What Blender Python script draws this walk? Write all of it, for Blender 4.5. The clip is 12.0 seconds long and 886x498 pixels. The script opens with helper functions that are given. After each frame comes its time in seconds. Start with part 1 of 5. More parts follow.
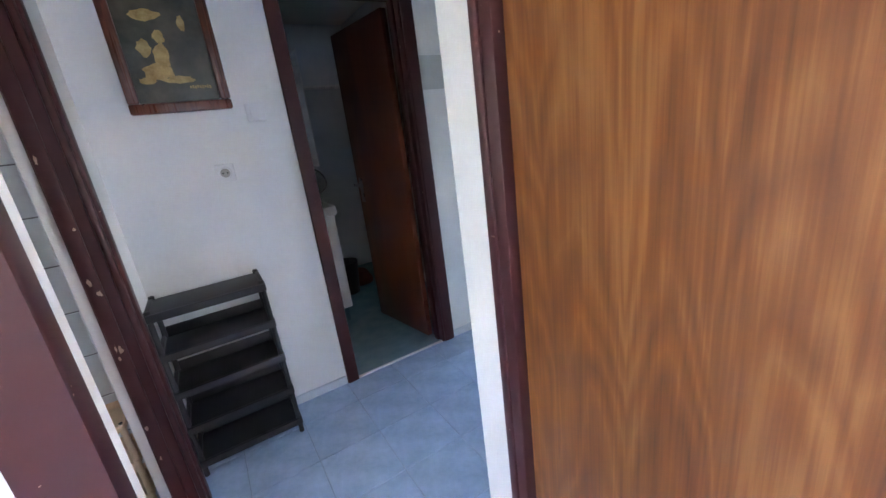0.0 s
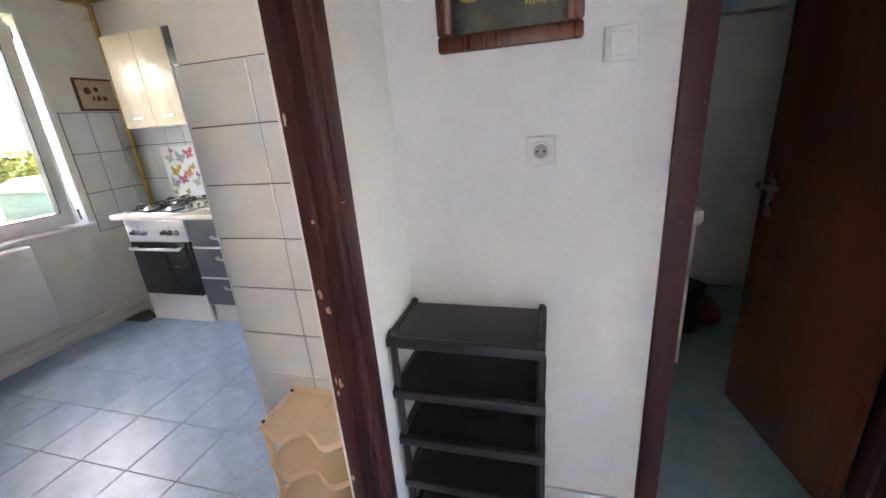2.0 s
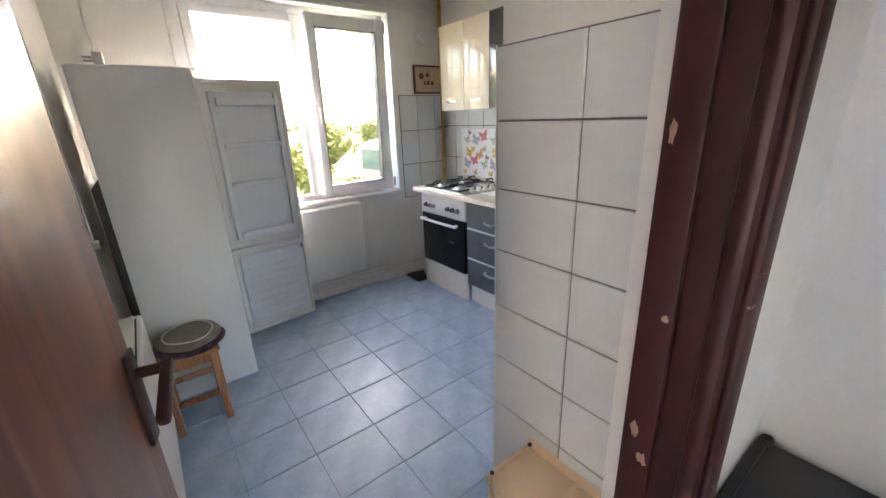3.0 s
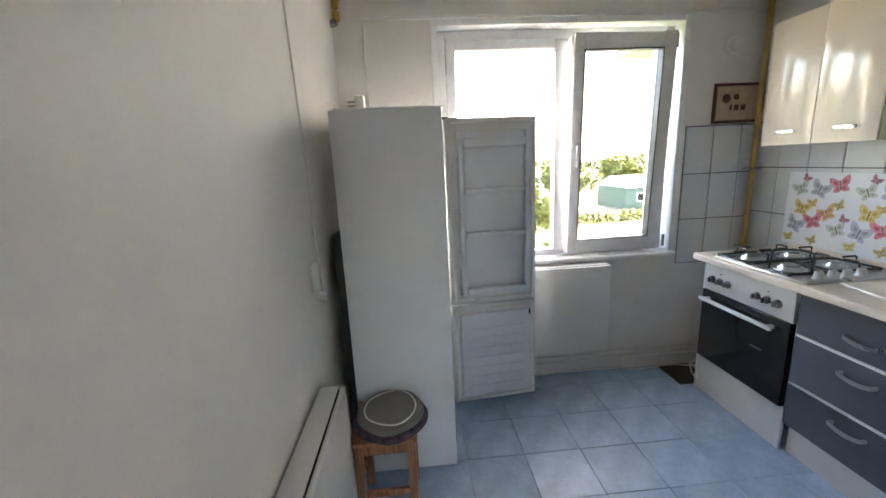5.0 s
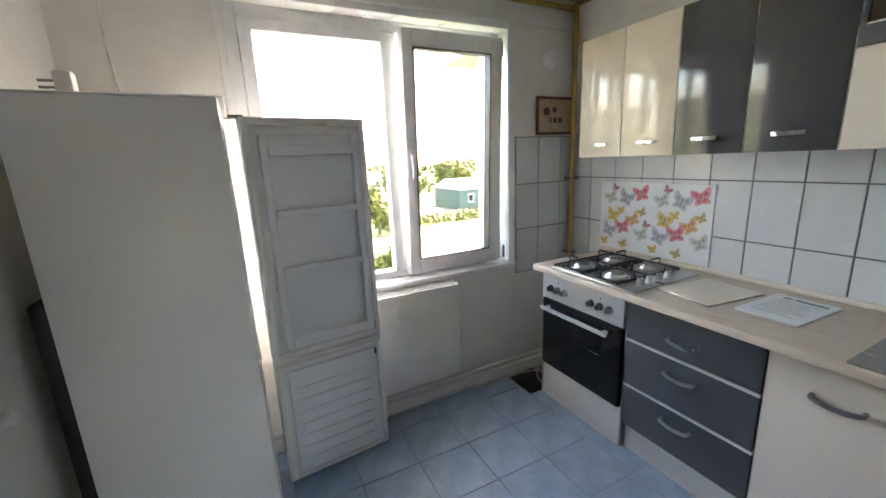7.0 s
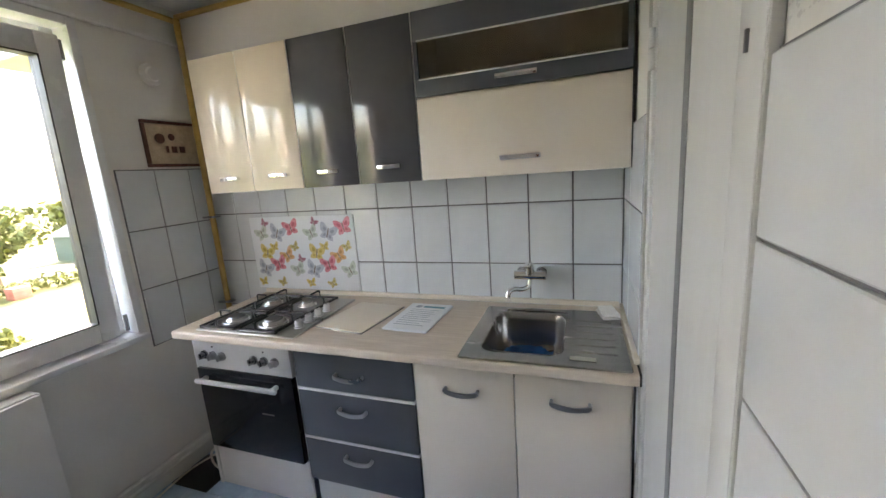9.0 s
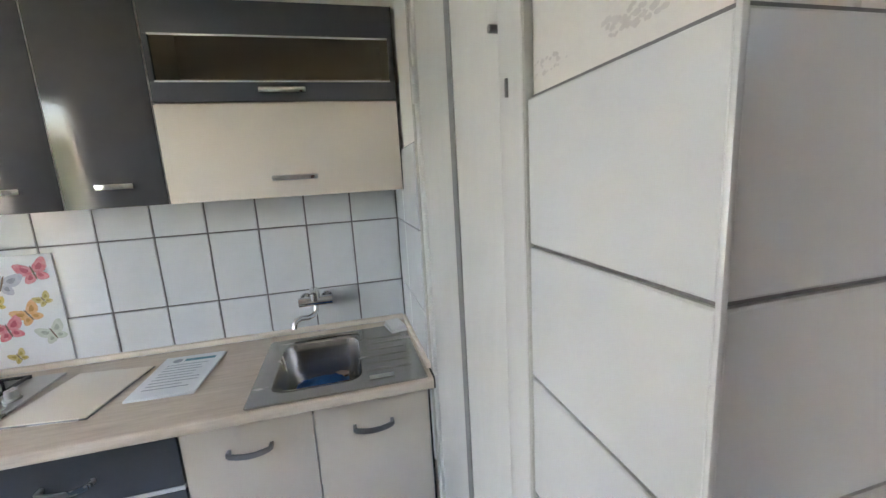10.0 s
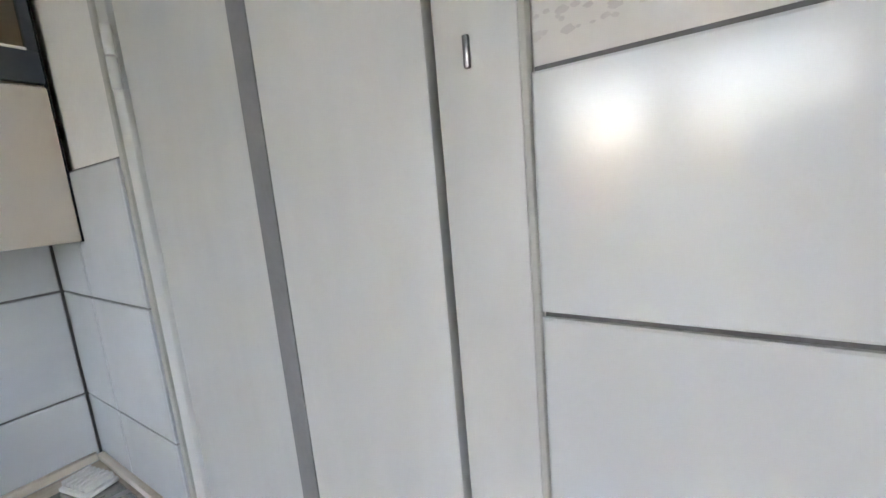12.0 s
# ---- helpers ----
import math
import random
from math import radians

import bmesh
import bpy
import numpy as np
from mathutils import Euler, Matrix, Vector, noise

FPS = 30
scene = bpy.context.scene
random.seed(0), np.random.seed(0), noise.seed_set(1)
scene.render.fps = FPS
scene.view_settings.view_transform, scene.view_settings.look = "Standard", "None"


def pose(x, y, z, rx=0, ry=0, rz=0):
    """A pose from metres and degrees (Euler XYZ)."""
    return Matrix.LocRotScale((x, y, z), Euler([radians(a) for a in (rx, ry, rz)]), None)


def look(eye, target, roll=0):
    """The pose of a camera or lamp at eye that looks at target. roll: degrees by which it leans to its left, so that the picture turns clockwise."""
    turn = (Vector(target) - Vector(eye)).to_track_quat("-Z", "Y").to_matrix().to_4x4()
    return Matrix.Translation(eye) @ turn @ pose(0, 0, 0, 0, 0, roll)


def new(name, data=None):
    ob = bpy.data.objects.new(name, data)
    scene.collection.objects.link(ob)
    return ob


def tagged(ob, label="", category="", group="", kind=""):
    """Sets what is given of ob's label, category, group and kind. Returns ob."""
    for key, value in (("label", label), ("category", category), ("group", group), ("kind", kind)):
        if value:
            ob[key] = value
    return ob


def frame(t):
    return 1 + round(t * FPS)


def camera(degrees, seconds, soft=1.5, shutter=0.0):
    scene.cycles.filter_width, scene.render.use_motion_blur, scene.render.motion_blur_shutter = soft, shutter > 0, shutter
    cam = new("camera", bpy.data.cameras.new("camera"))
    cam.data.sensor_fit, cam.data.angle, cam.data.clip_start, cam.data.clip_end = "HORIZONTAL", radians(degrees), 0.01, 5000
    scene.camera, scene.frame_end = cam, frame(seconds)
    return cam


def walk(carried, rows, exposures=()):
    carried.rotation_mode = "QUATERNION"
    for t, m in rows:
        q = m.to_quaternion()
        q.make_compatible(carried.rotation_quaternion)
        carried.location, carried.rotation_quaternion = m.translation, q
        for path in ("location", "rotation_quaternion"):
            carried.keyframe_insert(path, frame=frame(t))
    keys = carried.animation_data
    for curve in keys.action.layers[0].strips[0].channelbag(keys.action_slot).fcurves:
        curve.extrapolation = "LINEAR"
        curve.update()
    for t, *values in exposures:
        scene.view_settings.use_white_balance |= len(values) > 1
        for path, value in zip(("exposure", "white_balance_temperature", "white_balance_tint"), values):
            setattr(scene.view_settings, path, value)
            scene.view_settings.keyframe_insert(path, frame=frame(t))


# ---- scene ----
cam = camera(97.0, 12.0)
EXPOSURES = [(0.0, 6.05, 6700, 18), (0.6, 6.25, 7300, 17), (1.5, 6.42, 7900, 19), (2.5, 6.1, 7900, 19), (3.5, 5.95, 7700, 16), (5.5, 5.6, 7300, 14), (6.5, 5.52, 7450, 14), (9.0, 5.6, 7900, 17), (10.5, 5.9, 7400, 16), (11.5, 5.97, 7250, 18), (12.0, 5.75, 7200, 19)]
PATH = [
    (0, (-0.067, 0.124, 1.362), (0.888, 1.782, 0.779), -7.3),
    (0.5, (0.005, 0.42, 1.354), (0.62, 2.232, 0.772), -5.9),
    (1, (0.077, 0.651, 1.382), (0.303, 2.549, 0.794), -5.5),
    (1.5, (0.136, 0.853, 1.4), (-0.027, 2.757, 0.81), -5.3),
    (2, (0.075, 1.041, 1.401), (-0.463, 2.859, 0.764), -4.5),
    (2.5, (-0.112, 1.207, 1.427), (-1.158, 2.786, 0.785), -3.7),
    (3, (-0.261, 1.315, 1.445), (-1.784, 2.442, 0.806), -2.3),
    (3.5, (-0.369, 1.408, 1.443), (-2.176, 1.994, 0.818), -2.1),
    (5.5, (-1.064, 1.512, 1.509), (-3.014, 1.637, 1.084), -2.7),
    (6, (-1.151, 1.604, 1.531), (-3.096, 1.87, 1.148), -2.9),
    (6.5, (-1.238, 1.617, 1.514), (-3.116, 2.167, 1.1), -2.6),
    (8.3, (-1.335, 1.773, 1.514), (-2.483, 3.358, 1.103), -3.5),
    (8.5, (-1.326, 1.817, 1.513), (-2.365, 3.479, 1.115), -3.7),
    (9, (-1.296, 1.926, 1.525), (-1.959, 3.772, 1.133), -4.1),
    (9.5, (-1.296, 1.958, 1.528), (-1.402, 3.92, 1.153), -3.7),
    (10, (-1.358, 1.953, 1.526), (-0.885, 3.863, 1.166), -3.4),
    (10.5, (-1.37, 1.953, 1.512), (-0.424, 3.681, 1.165), -3.4),
    (11, (-1.352, 2.015, 1.517), (-0.154, 3.579, 1.176), -4.5),
    (11.5, (-1.376, 2.151, 1.533), (0.072, 3.495, 1.223), -5.0),
    (12, (-1.417, 2.332, 1.538), (0.237, 3.412, 1.228), -5.0),
]
walk(cam, [(t, look(eye, target, roll)) for t, eye, target, roll in PATH], EXPOSURES)

# ---- world, sun, exposure ----
world = bpy.data.worlds.new("sky"); scene.world = world
world.use_nodes = True
wn = world.node_tree.nodes
sky = wn.new("ShaderNodeTexSky")
sky.sky_type, sky.sun_disc, sky.sun_elevation, sky.sun_rotation = "NISHITA", False, radians(38), radians(-20)
sky.dust_density, sky.air_density, sky.ozone_density = 4.0, 1.0, 0.6
wn["Background"].inputs["Strength"].default_value = 0.15
world.node_tree.links.new(sky.outputs[0], wn["Background"].inputs["Color"])
sun = new("sun", bpy.data.lights.new("sun", "SUN"))
sun.data.energy, sun.data.angle, sun.data.color = 0.5, radians(12), (1, 0.95, 0.86)
sun.matrix_world = look((-20, 60, 45), (-20, 0, 0))


# ---- materials ----
def nodes_of(name):
    m = bpy.data.materials.new(name)
    m.use_nodes = True
    return m, m.node_tree.nodes, m.node_tree.links, m.node_tree.nodes["Principled BSDF"]


def surface(name, dark, light, scale=6, rough=(0.4, 0.55), metal=0.0, bump=0.1, grain=120, vary=0.0, coat=0.0, stretch=(1, 1, 1), spec=0.5):
    """A surface whose colour runs between two tones at two scales, with fine relief."""
    m, n, l, b = nodes_of(name)
    tc, mp = n.new("ShaderNodeTexCoord"), n.new("ShaderNodeMapping")
    mp.inputs["Scale"].default_value = stretch
    l.new(tc.outputs["Object"], mp.inputs["Vector"])
    big, fine = n.new("ShaderNodeTexNoise"), n.new("ShaderNodeTexNoise")
    big.inputs["Scale"].default_value, big.inputs["Detail"].default_value = scale, 6
    fine.inputs["Scale"].default_value, fine.inputs["Detail"].default_value = grain, 3
    for q in (big, fine):
        l.new(mp.outputs[0], q.inputs["Vector"])
    mixf = n.new("ShaderNodeMath"); mixf.operation = "MULTIPLY_ADD"
    l.new(fine.outputs["Fac"], mixf.inputs[0]); mixf.inputs[1].default_value = 0.3
    l.new(big.outputs["Fac"], mixf.inputs[2])
    ramp = n.new("ShaderNodeMapRange")
    ramp.inputs[1].default_value, ramp.inputs[2].default_value = 0.4, 0.9
    l.new(mixf.outputs[0], ramp.inputs[0])
    col = n.new("ShaderNodeMix"); col.data_type = "RGBA"
    col.inputs[6].default_value, col.inputs[7].default_value = (*dark, 1), (*light, 1)
    l.new(ramp.outputs[0], col.inputs[0])
    out = col.outputs[2]
    if vary:
        oi, hv, mr = n.new("ShaderNodeObjectInfo"), n.new("ShaderNodeHueSaturation"), n.new("ShaderNodeMapRange")
        mr.inputs[3].default_value, mr.inputs[4].default_value = 1 - vary, 1 + vary
        l.new(oi.outputs["Random"], mr.inputs[0]); l.new(mr.outputs[0], hv.inputs["Value"]); l.new(out, hv.inputs["Color"])
        out = hv.outputs[0]
    l.new(out, b.inputs["Base Color"])
    rr = n.new("ShaderNodeMapRange")
    rr.inputs[3].default_value, rr.inputs[4].default_value = rough
    l.new(big.outputs["Fac"], rr.inputs[0]); l.new(rr.outputs[0], b.inputs["Roughness"])
    b.inputs["Metallic"].default_value, b.inputs["Coat Weight"].default_value = metal, coat
    b.inputs["Specular IOR Level"].default_value = spec
    if bump:
        bp = n.new("ShaderNodeBump"); bp.inputs["Strength"].default_value, bp.inputs["Distance"].default_value = bump, 0.004
        l.new(mixf.outputs[0], bp.inputs["Height"]); l.new(bp.outputs[0], b.inputs["Normal"])
    return m


def veneer(name, dark, mid, light, across=(7, 7, 0.55), rough=(0.22, 0.36), rings=5.0, coat=0.2, pores=0.75):
    """Wood veneer with upright flame-shaped grain and fine pores."""
    m, n, l, b = nodes_of(name)
    tc, mp, mp2 = n.new("ShaderNodeTexCoord"), n.new("ShaderNodeMapping"), n.new("ShaderNodeMapping")
    mp.inputs["Scale"].default_value, mp2.inputs["Scale"].default_value = across, (90, 90, 1.6)
    for q in (mp, mp2):
        l.new(tc.outputs["Object"], q.inputs["Vector"])
    big, pore = n.new("ShaderNodeTexNoise"), n.new("ShaderNodeTexNoise")
    big.inputs["Scale"].default_value, big.inputs["Detail"].default_value = 1.0, 2.0
    big.inputs["Distortion"].default_value = 0.4
    pore.inputs["Scale"].default_value, pore.inputs["Detail"].default_value = 1.0, 4
    l.new(mp.outputs[0], big.inputs["Vector"]); l.new(mp2.outputs[0], pore.inputs["Vector"])
    mul = n.new("ShaderNodeMath"); mul.operation = "MULTIPLY"; mul.inputs[1].default_value = rings
    fr = n.new("ShaderNodeMath"); fr.operation = "PINGPONG"; fr.inputs[1].default_value = 0.5
    l.new(big.outputs["Fac"], mul.inputs[0]); l.new(mul.outputs[0], fr.inputs[0])
    add = n.new("ShaderNodeMath"); add.operation = "MULTIPLY_ADD"; add.inputs[1].default_value = pores
    l.new(pore.outputs["Fac"], add.inputs[0]); l.new(fr.outputs[0], add.inputs[2])
    ramp = n.new("ShaderNodeValToRGB")
    e = ramp.color_ramp.elements
    e[0].position, e[0].color, e[1].position, e[1].color = 0.25, (*dark, 1), 0.85, (*light, 1)
    e.new(0.55).color = (*mid, 1)
    l.new(add.outputs[0], ramp.inputs[0]); l.new(ramp.outputs[0], b.inputs["Base Color"])
    rr = n.new("ShaderNodeMapRange"); rr.inputs[3].default_value, rr.inputs[4].default_value = rough
    l.new(pore.outputs["Fac"], rr.inputs[0]); l.new(rr.outputs[0], b.inputs["Roughness"])
    b.inputs["Coat Weight"].default_value = coat
    bp = n.new("ShaderNodeBump"); bp.inputs["Strength"].default_value, bp.inputs["Distance"].default_value = 0.06, 0.002
    l.new(pore.outputs["Fac"], bp.inputs["Height"]); l.new(bp.outputs[0], b.inputs["Normal"])
    return m


def crown_cut(name, dark, mid, light, column=0.095, rough=(0.4, 0.52)):
    """Crown-cut veneer: nested arches side by side, straight grain between, fine pores."""
    m, n, l, b = nodes_of(name)

    def calc(op, *ins):
        q = n.new("ShaderNodeMath"); q.operation = op
        for k, v in enumerate(ins):
            if isinstance(v, (int, float)):
                q.inputs[k].default_value = v
            else:
                l.new(v, q.inputs[k])
        return q.outputs[0]

    def fog(scale, detail):
        mp, t = n.new("ShaderNodeMapping"), n.new("ShaderNodeTexNoise")
        mp.inputs["Scale"].default_value = scale
        t.inputs["Scale"].default_value, t.inputs["Detail"].default_value = 1.0, detail
        l.new(tc.outputs["Object"], mp.inputs["Vector"]); l.new(mp.outputs[0], t.inputs["Vector"])
        return t.outputs["Fac"]
    tc, sep = n.new("ShaderNodeTexCoord"), n.new("ShaderNodeSeparateXYZ")
    l.new(tc.outputs["Object"], sep.inputs[0])
    drift, wave, pore, tone = fog((2, 2, 0.8), 2), fog((7, 7, 1.5), 3), fog((150, 150, 3.0), 4), fog((14, 14, 0.9), 3)
    across = calc("PINGPONG", calc("MULTIPLY_ADD", drift, 0.22, sep.outputs["Y"]), column)
    arch = calc("MULTIPLY", calc("MULTIPLY", across, across), 170.0)
    ring = calc("ADD", calc("MULTIPLY_ADD", sep.outputs["Z"], 4.0, arch), calc("MULTIPLY", wave, 4.5))
    line = calc("MULTIPLY", calc("PINGPONG", ring, 0.5), 2.0)
    mixv = calc("ADD", calc("MULTIPLY_ADD", line, -0.15, calc("MULTIPLY", pore, 0.40)), calc("MULTIPLY", tone, 0.76))
    ramp = n.new("ShaderNodeValToRGB")
    e = ramp.color_ramp.elements
    e[0].position, e[0].color, e[1].position, e[1].color = 0.27, (*dark, 1), 0.68, (*light, 1)
    e.new(0.5).color = (*mid, 1)
    l.new(mixv, ramp.inputs[0]); l.new(ramp.outputs[0], b.inputs["Base Color"])
    rr = n.new("ShaderNodeMapRange"); rr.inputs[3].default_value, rr.inputs[4].default_value = rough
    l.new(pore, rr.inputs[0]); l.new(rr.outputs[0], b.inputs["Roughness"])
    bp = n.new("ShaderNodeBump"); bp.inputs["Strength"].default_value, bp.inputs["Distance"].default_value = 0.06, 0.002
    l.new(pore, bp.inputs["Height"]); l.new(bp.outputs[0], b.inputs["Normal"])
    return m


def chipped_paint(name):
    """Thick glossy oxblood paint with pale chips."""
    m = surface(name, (0.046, 0.0125, 0.013), (0.060, 0.016, 0.0165), 8, (0.38, 0.5), bump=0.07, grain=40, spec=0.35)
    n, l = m.node_tree.nodes, m.node_tree.links
    b = n["Principled BSDF"]
    base = b.inputs["Base Color"].links[0].from_socket
    tc, chips = n.new("ShaderNodeTexCoord"), n.new("ShaderNodeTexNoise")
    chips.inputs["Scale"].default_value, chips.inputs["Detail"].default_value = 42, 4
    l.new(tc.outputs["Object"], chips.inputs["Vector"])
    st = n.new("ShaderNodeMapRange"); st.inputs[1].default_value, st.inputs[2].default_value = 0.735, 0.75
    l.new(chips.outputs["Fac"], st.inputs[0])
    mx = n.new("ShaderNodeMix"); mx.data_type = "RGBA"; mx.inputs[7].default_value = (0.45, 0.33, 0.25, 1)
    l.new(st.outputs[0], mx.inputs[0]); l.new(base, mx.inputs[6]); l.new(mx.outputs[2], b.inputs["Base Color"])
    return m


def glass_of(name, tint=(1, 1, 1)):
    m, n, l, b = nodes_of(name)
    b.inputs["Base Color"].default_value = (*tint, 1)
    b.inputs["Roughness"].default_value, b.inputs["IOR"].default_value, b.inputs["Transmission Weight"].default_value = 0.0, 1.45, 1.0
    return m


PLASTER = surface("wall_paint", (0.70, 0.69, 0.66), (0.79, 0.78, 0.75), 3, (0.55, 0.75), bump=0.22, grain=90)
HALL_PAINT = surface("hall_paint", (0.72, 0.72, 0.70), (0.82, 0.82, 0.80), 3, (0.5, 0.7), bump=0.22, grain=90)
CEILING_PAINT = surface("ceiling_paint", (0.66, 0.64, 0.6), (0.76, 0.74, 0.70), 2, (0.7, 0.85), bump=0.2, grain=80)
TILE = surface("glazed_tile", (0.60, 0.64, 0.66), (0.68, 0.715, 0.735), 5, (0.12, 0.2), bump=0.03, grain=14, vary=0.025)
TILE_PIER = surface("glazed_tile_pale", (0.66, 0.69, 0.70), (0.72, 0.75, 0.755), 5, (0.15, 0.23), bump=0.03, grain=14, vary=0.02)
GROUT = surface("dark_grout", (0.12, 0.12, 0.13), (0.20, 0.20, 0.21), 20, (0.7, 0.9), bump=0.3)
FLOOR_TILE = surface("blue_floor_tile", (0.26, 0.37, 0.52), (0.42, 0.54, 0.70), 9, (0.3, 0.45), bump=0.05, grain=50, vary=0.05, spec=0.5)
FLOOR_GROUT = surface("floor_grout", (0.20, 0.28, 0.39), (0.29, 0.37, 0.48), 20, (0.7, 0.9), bump=0.3)
BATH_FLOOR = surface("bath_floor", (0.22, 0.36, 0.40), (0.34, 0.48, 0.52), 9, (0.2, 0.3), bump=0.05)
OXBLOOD = chipped_paint("oxblood_paint")
DOOR_ORANGE = crown_cut("orange_veneer", (0.12, 0.034, 0.008), (0.225, 0.072, 0.016), (0.33, 0.128, 0.036))
DOOR_RED = veneer("red_brown_veneer", (0.080, 0.018, 0.008), (0.115, 0.027, 0.011), (0.155, 0.039, 0.015), (3, 3, 0.5), (0.3, 0.4), 4.0, 0.1, 0.45)
DOOR_MAROON = veneer("kitchen_door_veneer", (0.14, 0.050, 0.030), (0.21, 0.078, 0.046), (0.29, 0.115, 0.07), (9, 9, 0.5), (0.3, 0.43), 5.0, 0.15, 0.6)
STOOL_WOOD = veneer("stool_wood", (0.20, 0.075, 0.03), (0.30, 0.12, 0.05), (0.38, 0.17, 0.08), (30, 30, 3))
FRAME_WOOD = veneer("frame_wood", (0.07, 0.018, 0.010), (0.11, 0.03, 0.016), (0.15, 0.045, 0.024), (30, 30, 4))
CREAM = surface("cream_gloss", (0.72, 0.63, 0.50), (0.77, 0.68, 0.55), 3, (0.13, 0.18), bump=0.01, grain=25, coat=0.25)
CREAM_MATT = surface("cream_board", (0.73, 0.66, 0.57), (0.78, 0.71, 0.62), 3, (0.3, 0.42), bump=0.02, grain=200)
GRAPHITE = surface("graphite_gloss", (0.055, 0.057, 0.062), (0.075, 0.077, 0.083), 4, (0.13, 0.18), bump=0.01, grain=25, coat=0.25)
GRAPHITE_MATT = surface("graphite_board", (0.060, 0.067, 0.078), (0.082, 0.09, 0.103), 4, (0.28, 0.4), bump=0.03, grain=160)
BOARD_WHITE = surface("white_board", (0.72, 0.72, 0.71), (0.8, 0.8, 0.79), 4, (0.35, 0.5), bump=0.02)
WORKTOP = surface("worktop_laminate", (0.50, 0.41, 0.33), (0.66, 0.57, 0.48), 5, (0.3, 0.45), bump=0.03, grain=40, stretch=(1.5, 14, 14))
STEEL = surface("brushed_steel", (0.47, 0.465, 0.455), (0.53, 0.525, 0.515), 4, (0.24, 0.34), metal=1.0, bump=0.0, grain=60, stretch=(1, 3, 1))
PANEL_SILVER = surface("silver_enamel", (0.58, 0.58, 0.57), (0.66, 0.66, 0.65), 4, (0.3, 0.42), metal=0.35, bump=0.02)
# steel toned down to brown-grey, the room's dark reflection put into its colour
SINK_STEEL = surface("sink_steel_room_reflection", (0.33, 0.315, 0.30), (0.42, 0.405, 0.39), 5, (0.2, 0.32), metal=1.0, bump=0.02, grain=90, stretch=(1, 4, 1))
CHROME = surface("chrome", (0.72, 0.72, 0.73), (0.8, 0.8, 0.81), 8, (0.07, 0.14), metal=1.0, bump=0.0)
DARK_METAL = surface("dark_handle_metal", (0.22, 0.22, 0.23), (0.34, 0.34, 0.35), 8, (0.22, 0.34), metal=1.0, bump=0.0)
IRON = surface("black_iron", (0.012, 0.012, 0.013), (0.025, 0.025, 0.026), 20, (0.4, 0.6), bump=0.2)
OVEN_GLASS = surface("black_oven_glass", (0.006, 0.006, 0.007), (0.010, 0.010, 0.011), 3, (0.06, 0.1), bump=0.0)
PLASTIC = surface("white_plastic", (0.72, 0.72, 0.71), (0.79, 0.79, 0.78), 5, (0.28, 0.4), bump=0.02)
UPVC = surface("white_upvc", (0.74, 0.745, 0.75), (0.81, 0.815, 0.82), 4, (0.22, 0.34), bump=0.02)
FRIDGE_WHITE = surface("fridge_white", (0.68, 0.69, 0.70), (0.74, 0.75, 0.755), 3, (0.26, 0.38), bump=0.03, grain=260)
FRIDGE_LINER = surface("fridge_liner", (0.68, 0.71, 0.76), (0.74, 0.77, 0.81), 3, (0.25, 0.4), bump=0.02)
RADIATOR = surface("radiator_enamel", (0.74, 0.735, 0.71), (0.8, 0.795, 0.77), 3, (0.3, 0.42), bump=0.03)
BLACK_PLASTIC = surface("black_plastic", (0.010, 0.009, 0.010), (0.022, 0.020, 0.021), 10, (0.4, 0.55), bump=0.08, grain=140)
BEIGE_PLASTIC = surface("beige_plastic", (0.62, 0.44, 0.28), (0.72, 0.53, 0.36), 6, (0.35, 0.48), bump=0.05, grain=140)
YELLOW = surface("yellow_pipe_paint", (0.36, 0.22, 0.045), (0.50, 0.32, 0.075), 12, (0.3, 0.45), bump=0.2, grain=60)
GREY_PAINT = surface("grey_door_paint", (0.60, 0.615, 0.60), (0.70, 0.712, 0.70), 3, (0.28, 0.44), bump=0.28, grain=34, stretch=(1, 1, 0.25))
GROOVE = surface("grey_tape", (0.20, 0.21, 0.215), (0.27, 0.28, 0.285), 9, (0.5, 0.7), bump=0.1)
# near-black colour that stands in for the shade in gaps and holes
GAP_SHADE = surface("gap_shade", (0.012, 0.012, 0.012), (0.02, 0.02, 0.02), 9, (0.8, 0.9), bump=0.0)
CUSHION = surface("grey_cushion_cloth", (0.16, 0.15, 0.135), (0.23, 0.215, 0.195), 12, (0.8, 0.95), bump=0.35, grain=300)
FLORAL = surface("floral_cloth", (0.015, 0.02, 0.03), (0.16, 0.10, 0.14), 38, (0.8, 0.95), bump=0.3, grain=300)
CORD = surface("white_cord", (0.62, 0.6, 0.56), (0.74, 0.72, 0.68), 30, (0.5, 0.7), bump=0.1)
PAPER = surface("paper", (0.72, 0.76, 0.80), (0.80, 0.83, 0.86), 4, (0.6, 0.8), bump=0.03)
INK = surface("grey_ink", (0.30, 0.34, 0.40), (0.40, 0.44, 0.5), 9, (0.6, 0.8), bump=0.0)
INK_TEAL = surface("teal_ink", (0.07, 0.24, 0.30), (0.12, 0.32, 0.38), 9, (0.6, 0.8), bump=0.0)
BLUE_SPONGE = surface("blue_cloth", (0.01, 0.13, 0.48), (0.03, 0.22, 0.62), 30, (0.7, 0.9), bump=0.5)
RED_BROWN = surface("red_brown_cloth", (0.16, 0.05, 0.03), (0.25, 0.09, 0.05), 20, (0.7, 0.9), bump=0.4)
PATCH = surface("old_grey_paint", (0.44, 0.45, 0.42), (0.54, 0.55, 0.52), 6, (0.6, 0.8), bump=0.2)
PLAQUE = surface("plaque_print", (0.46, 0.33, 0.22), (0.62, 0.48, 0.34), 30, (0.4, 0.6), bump=0.05)
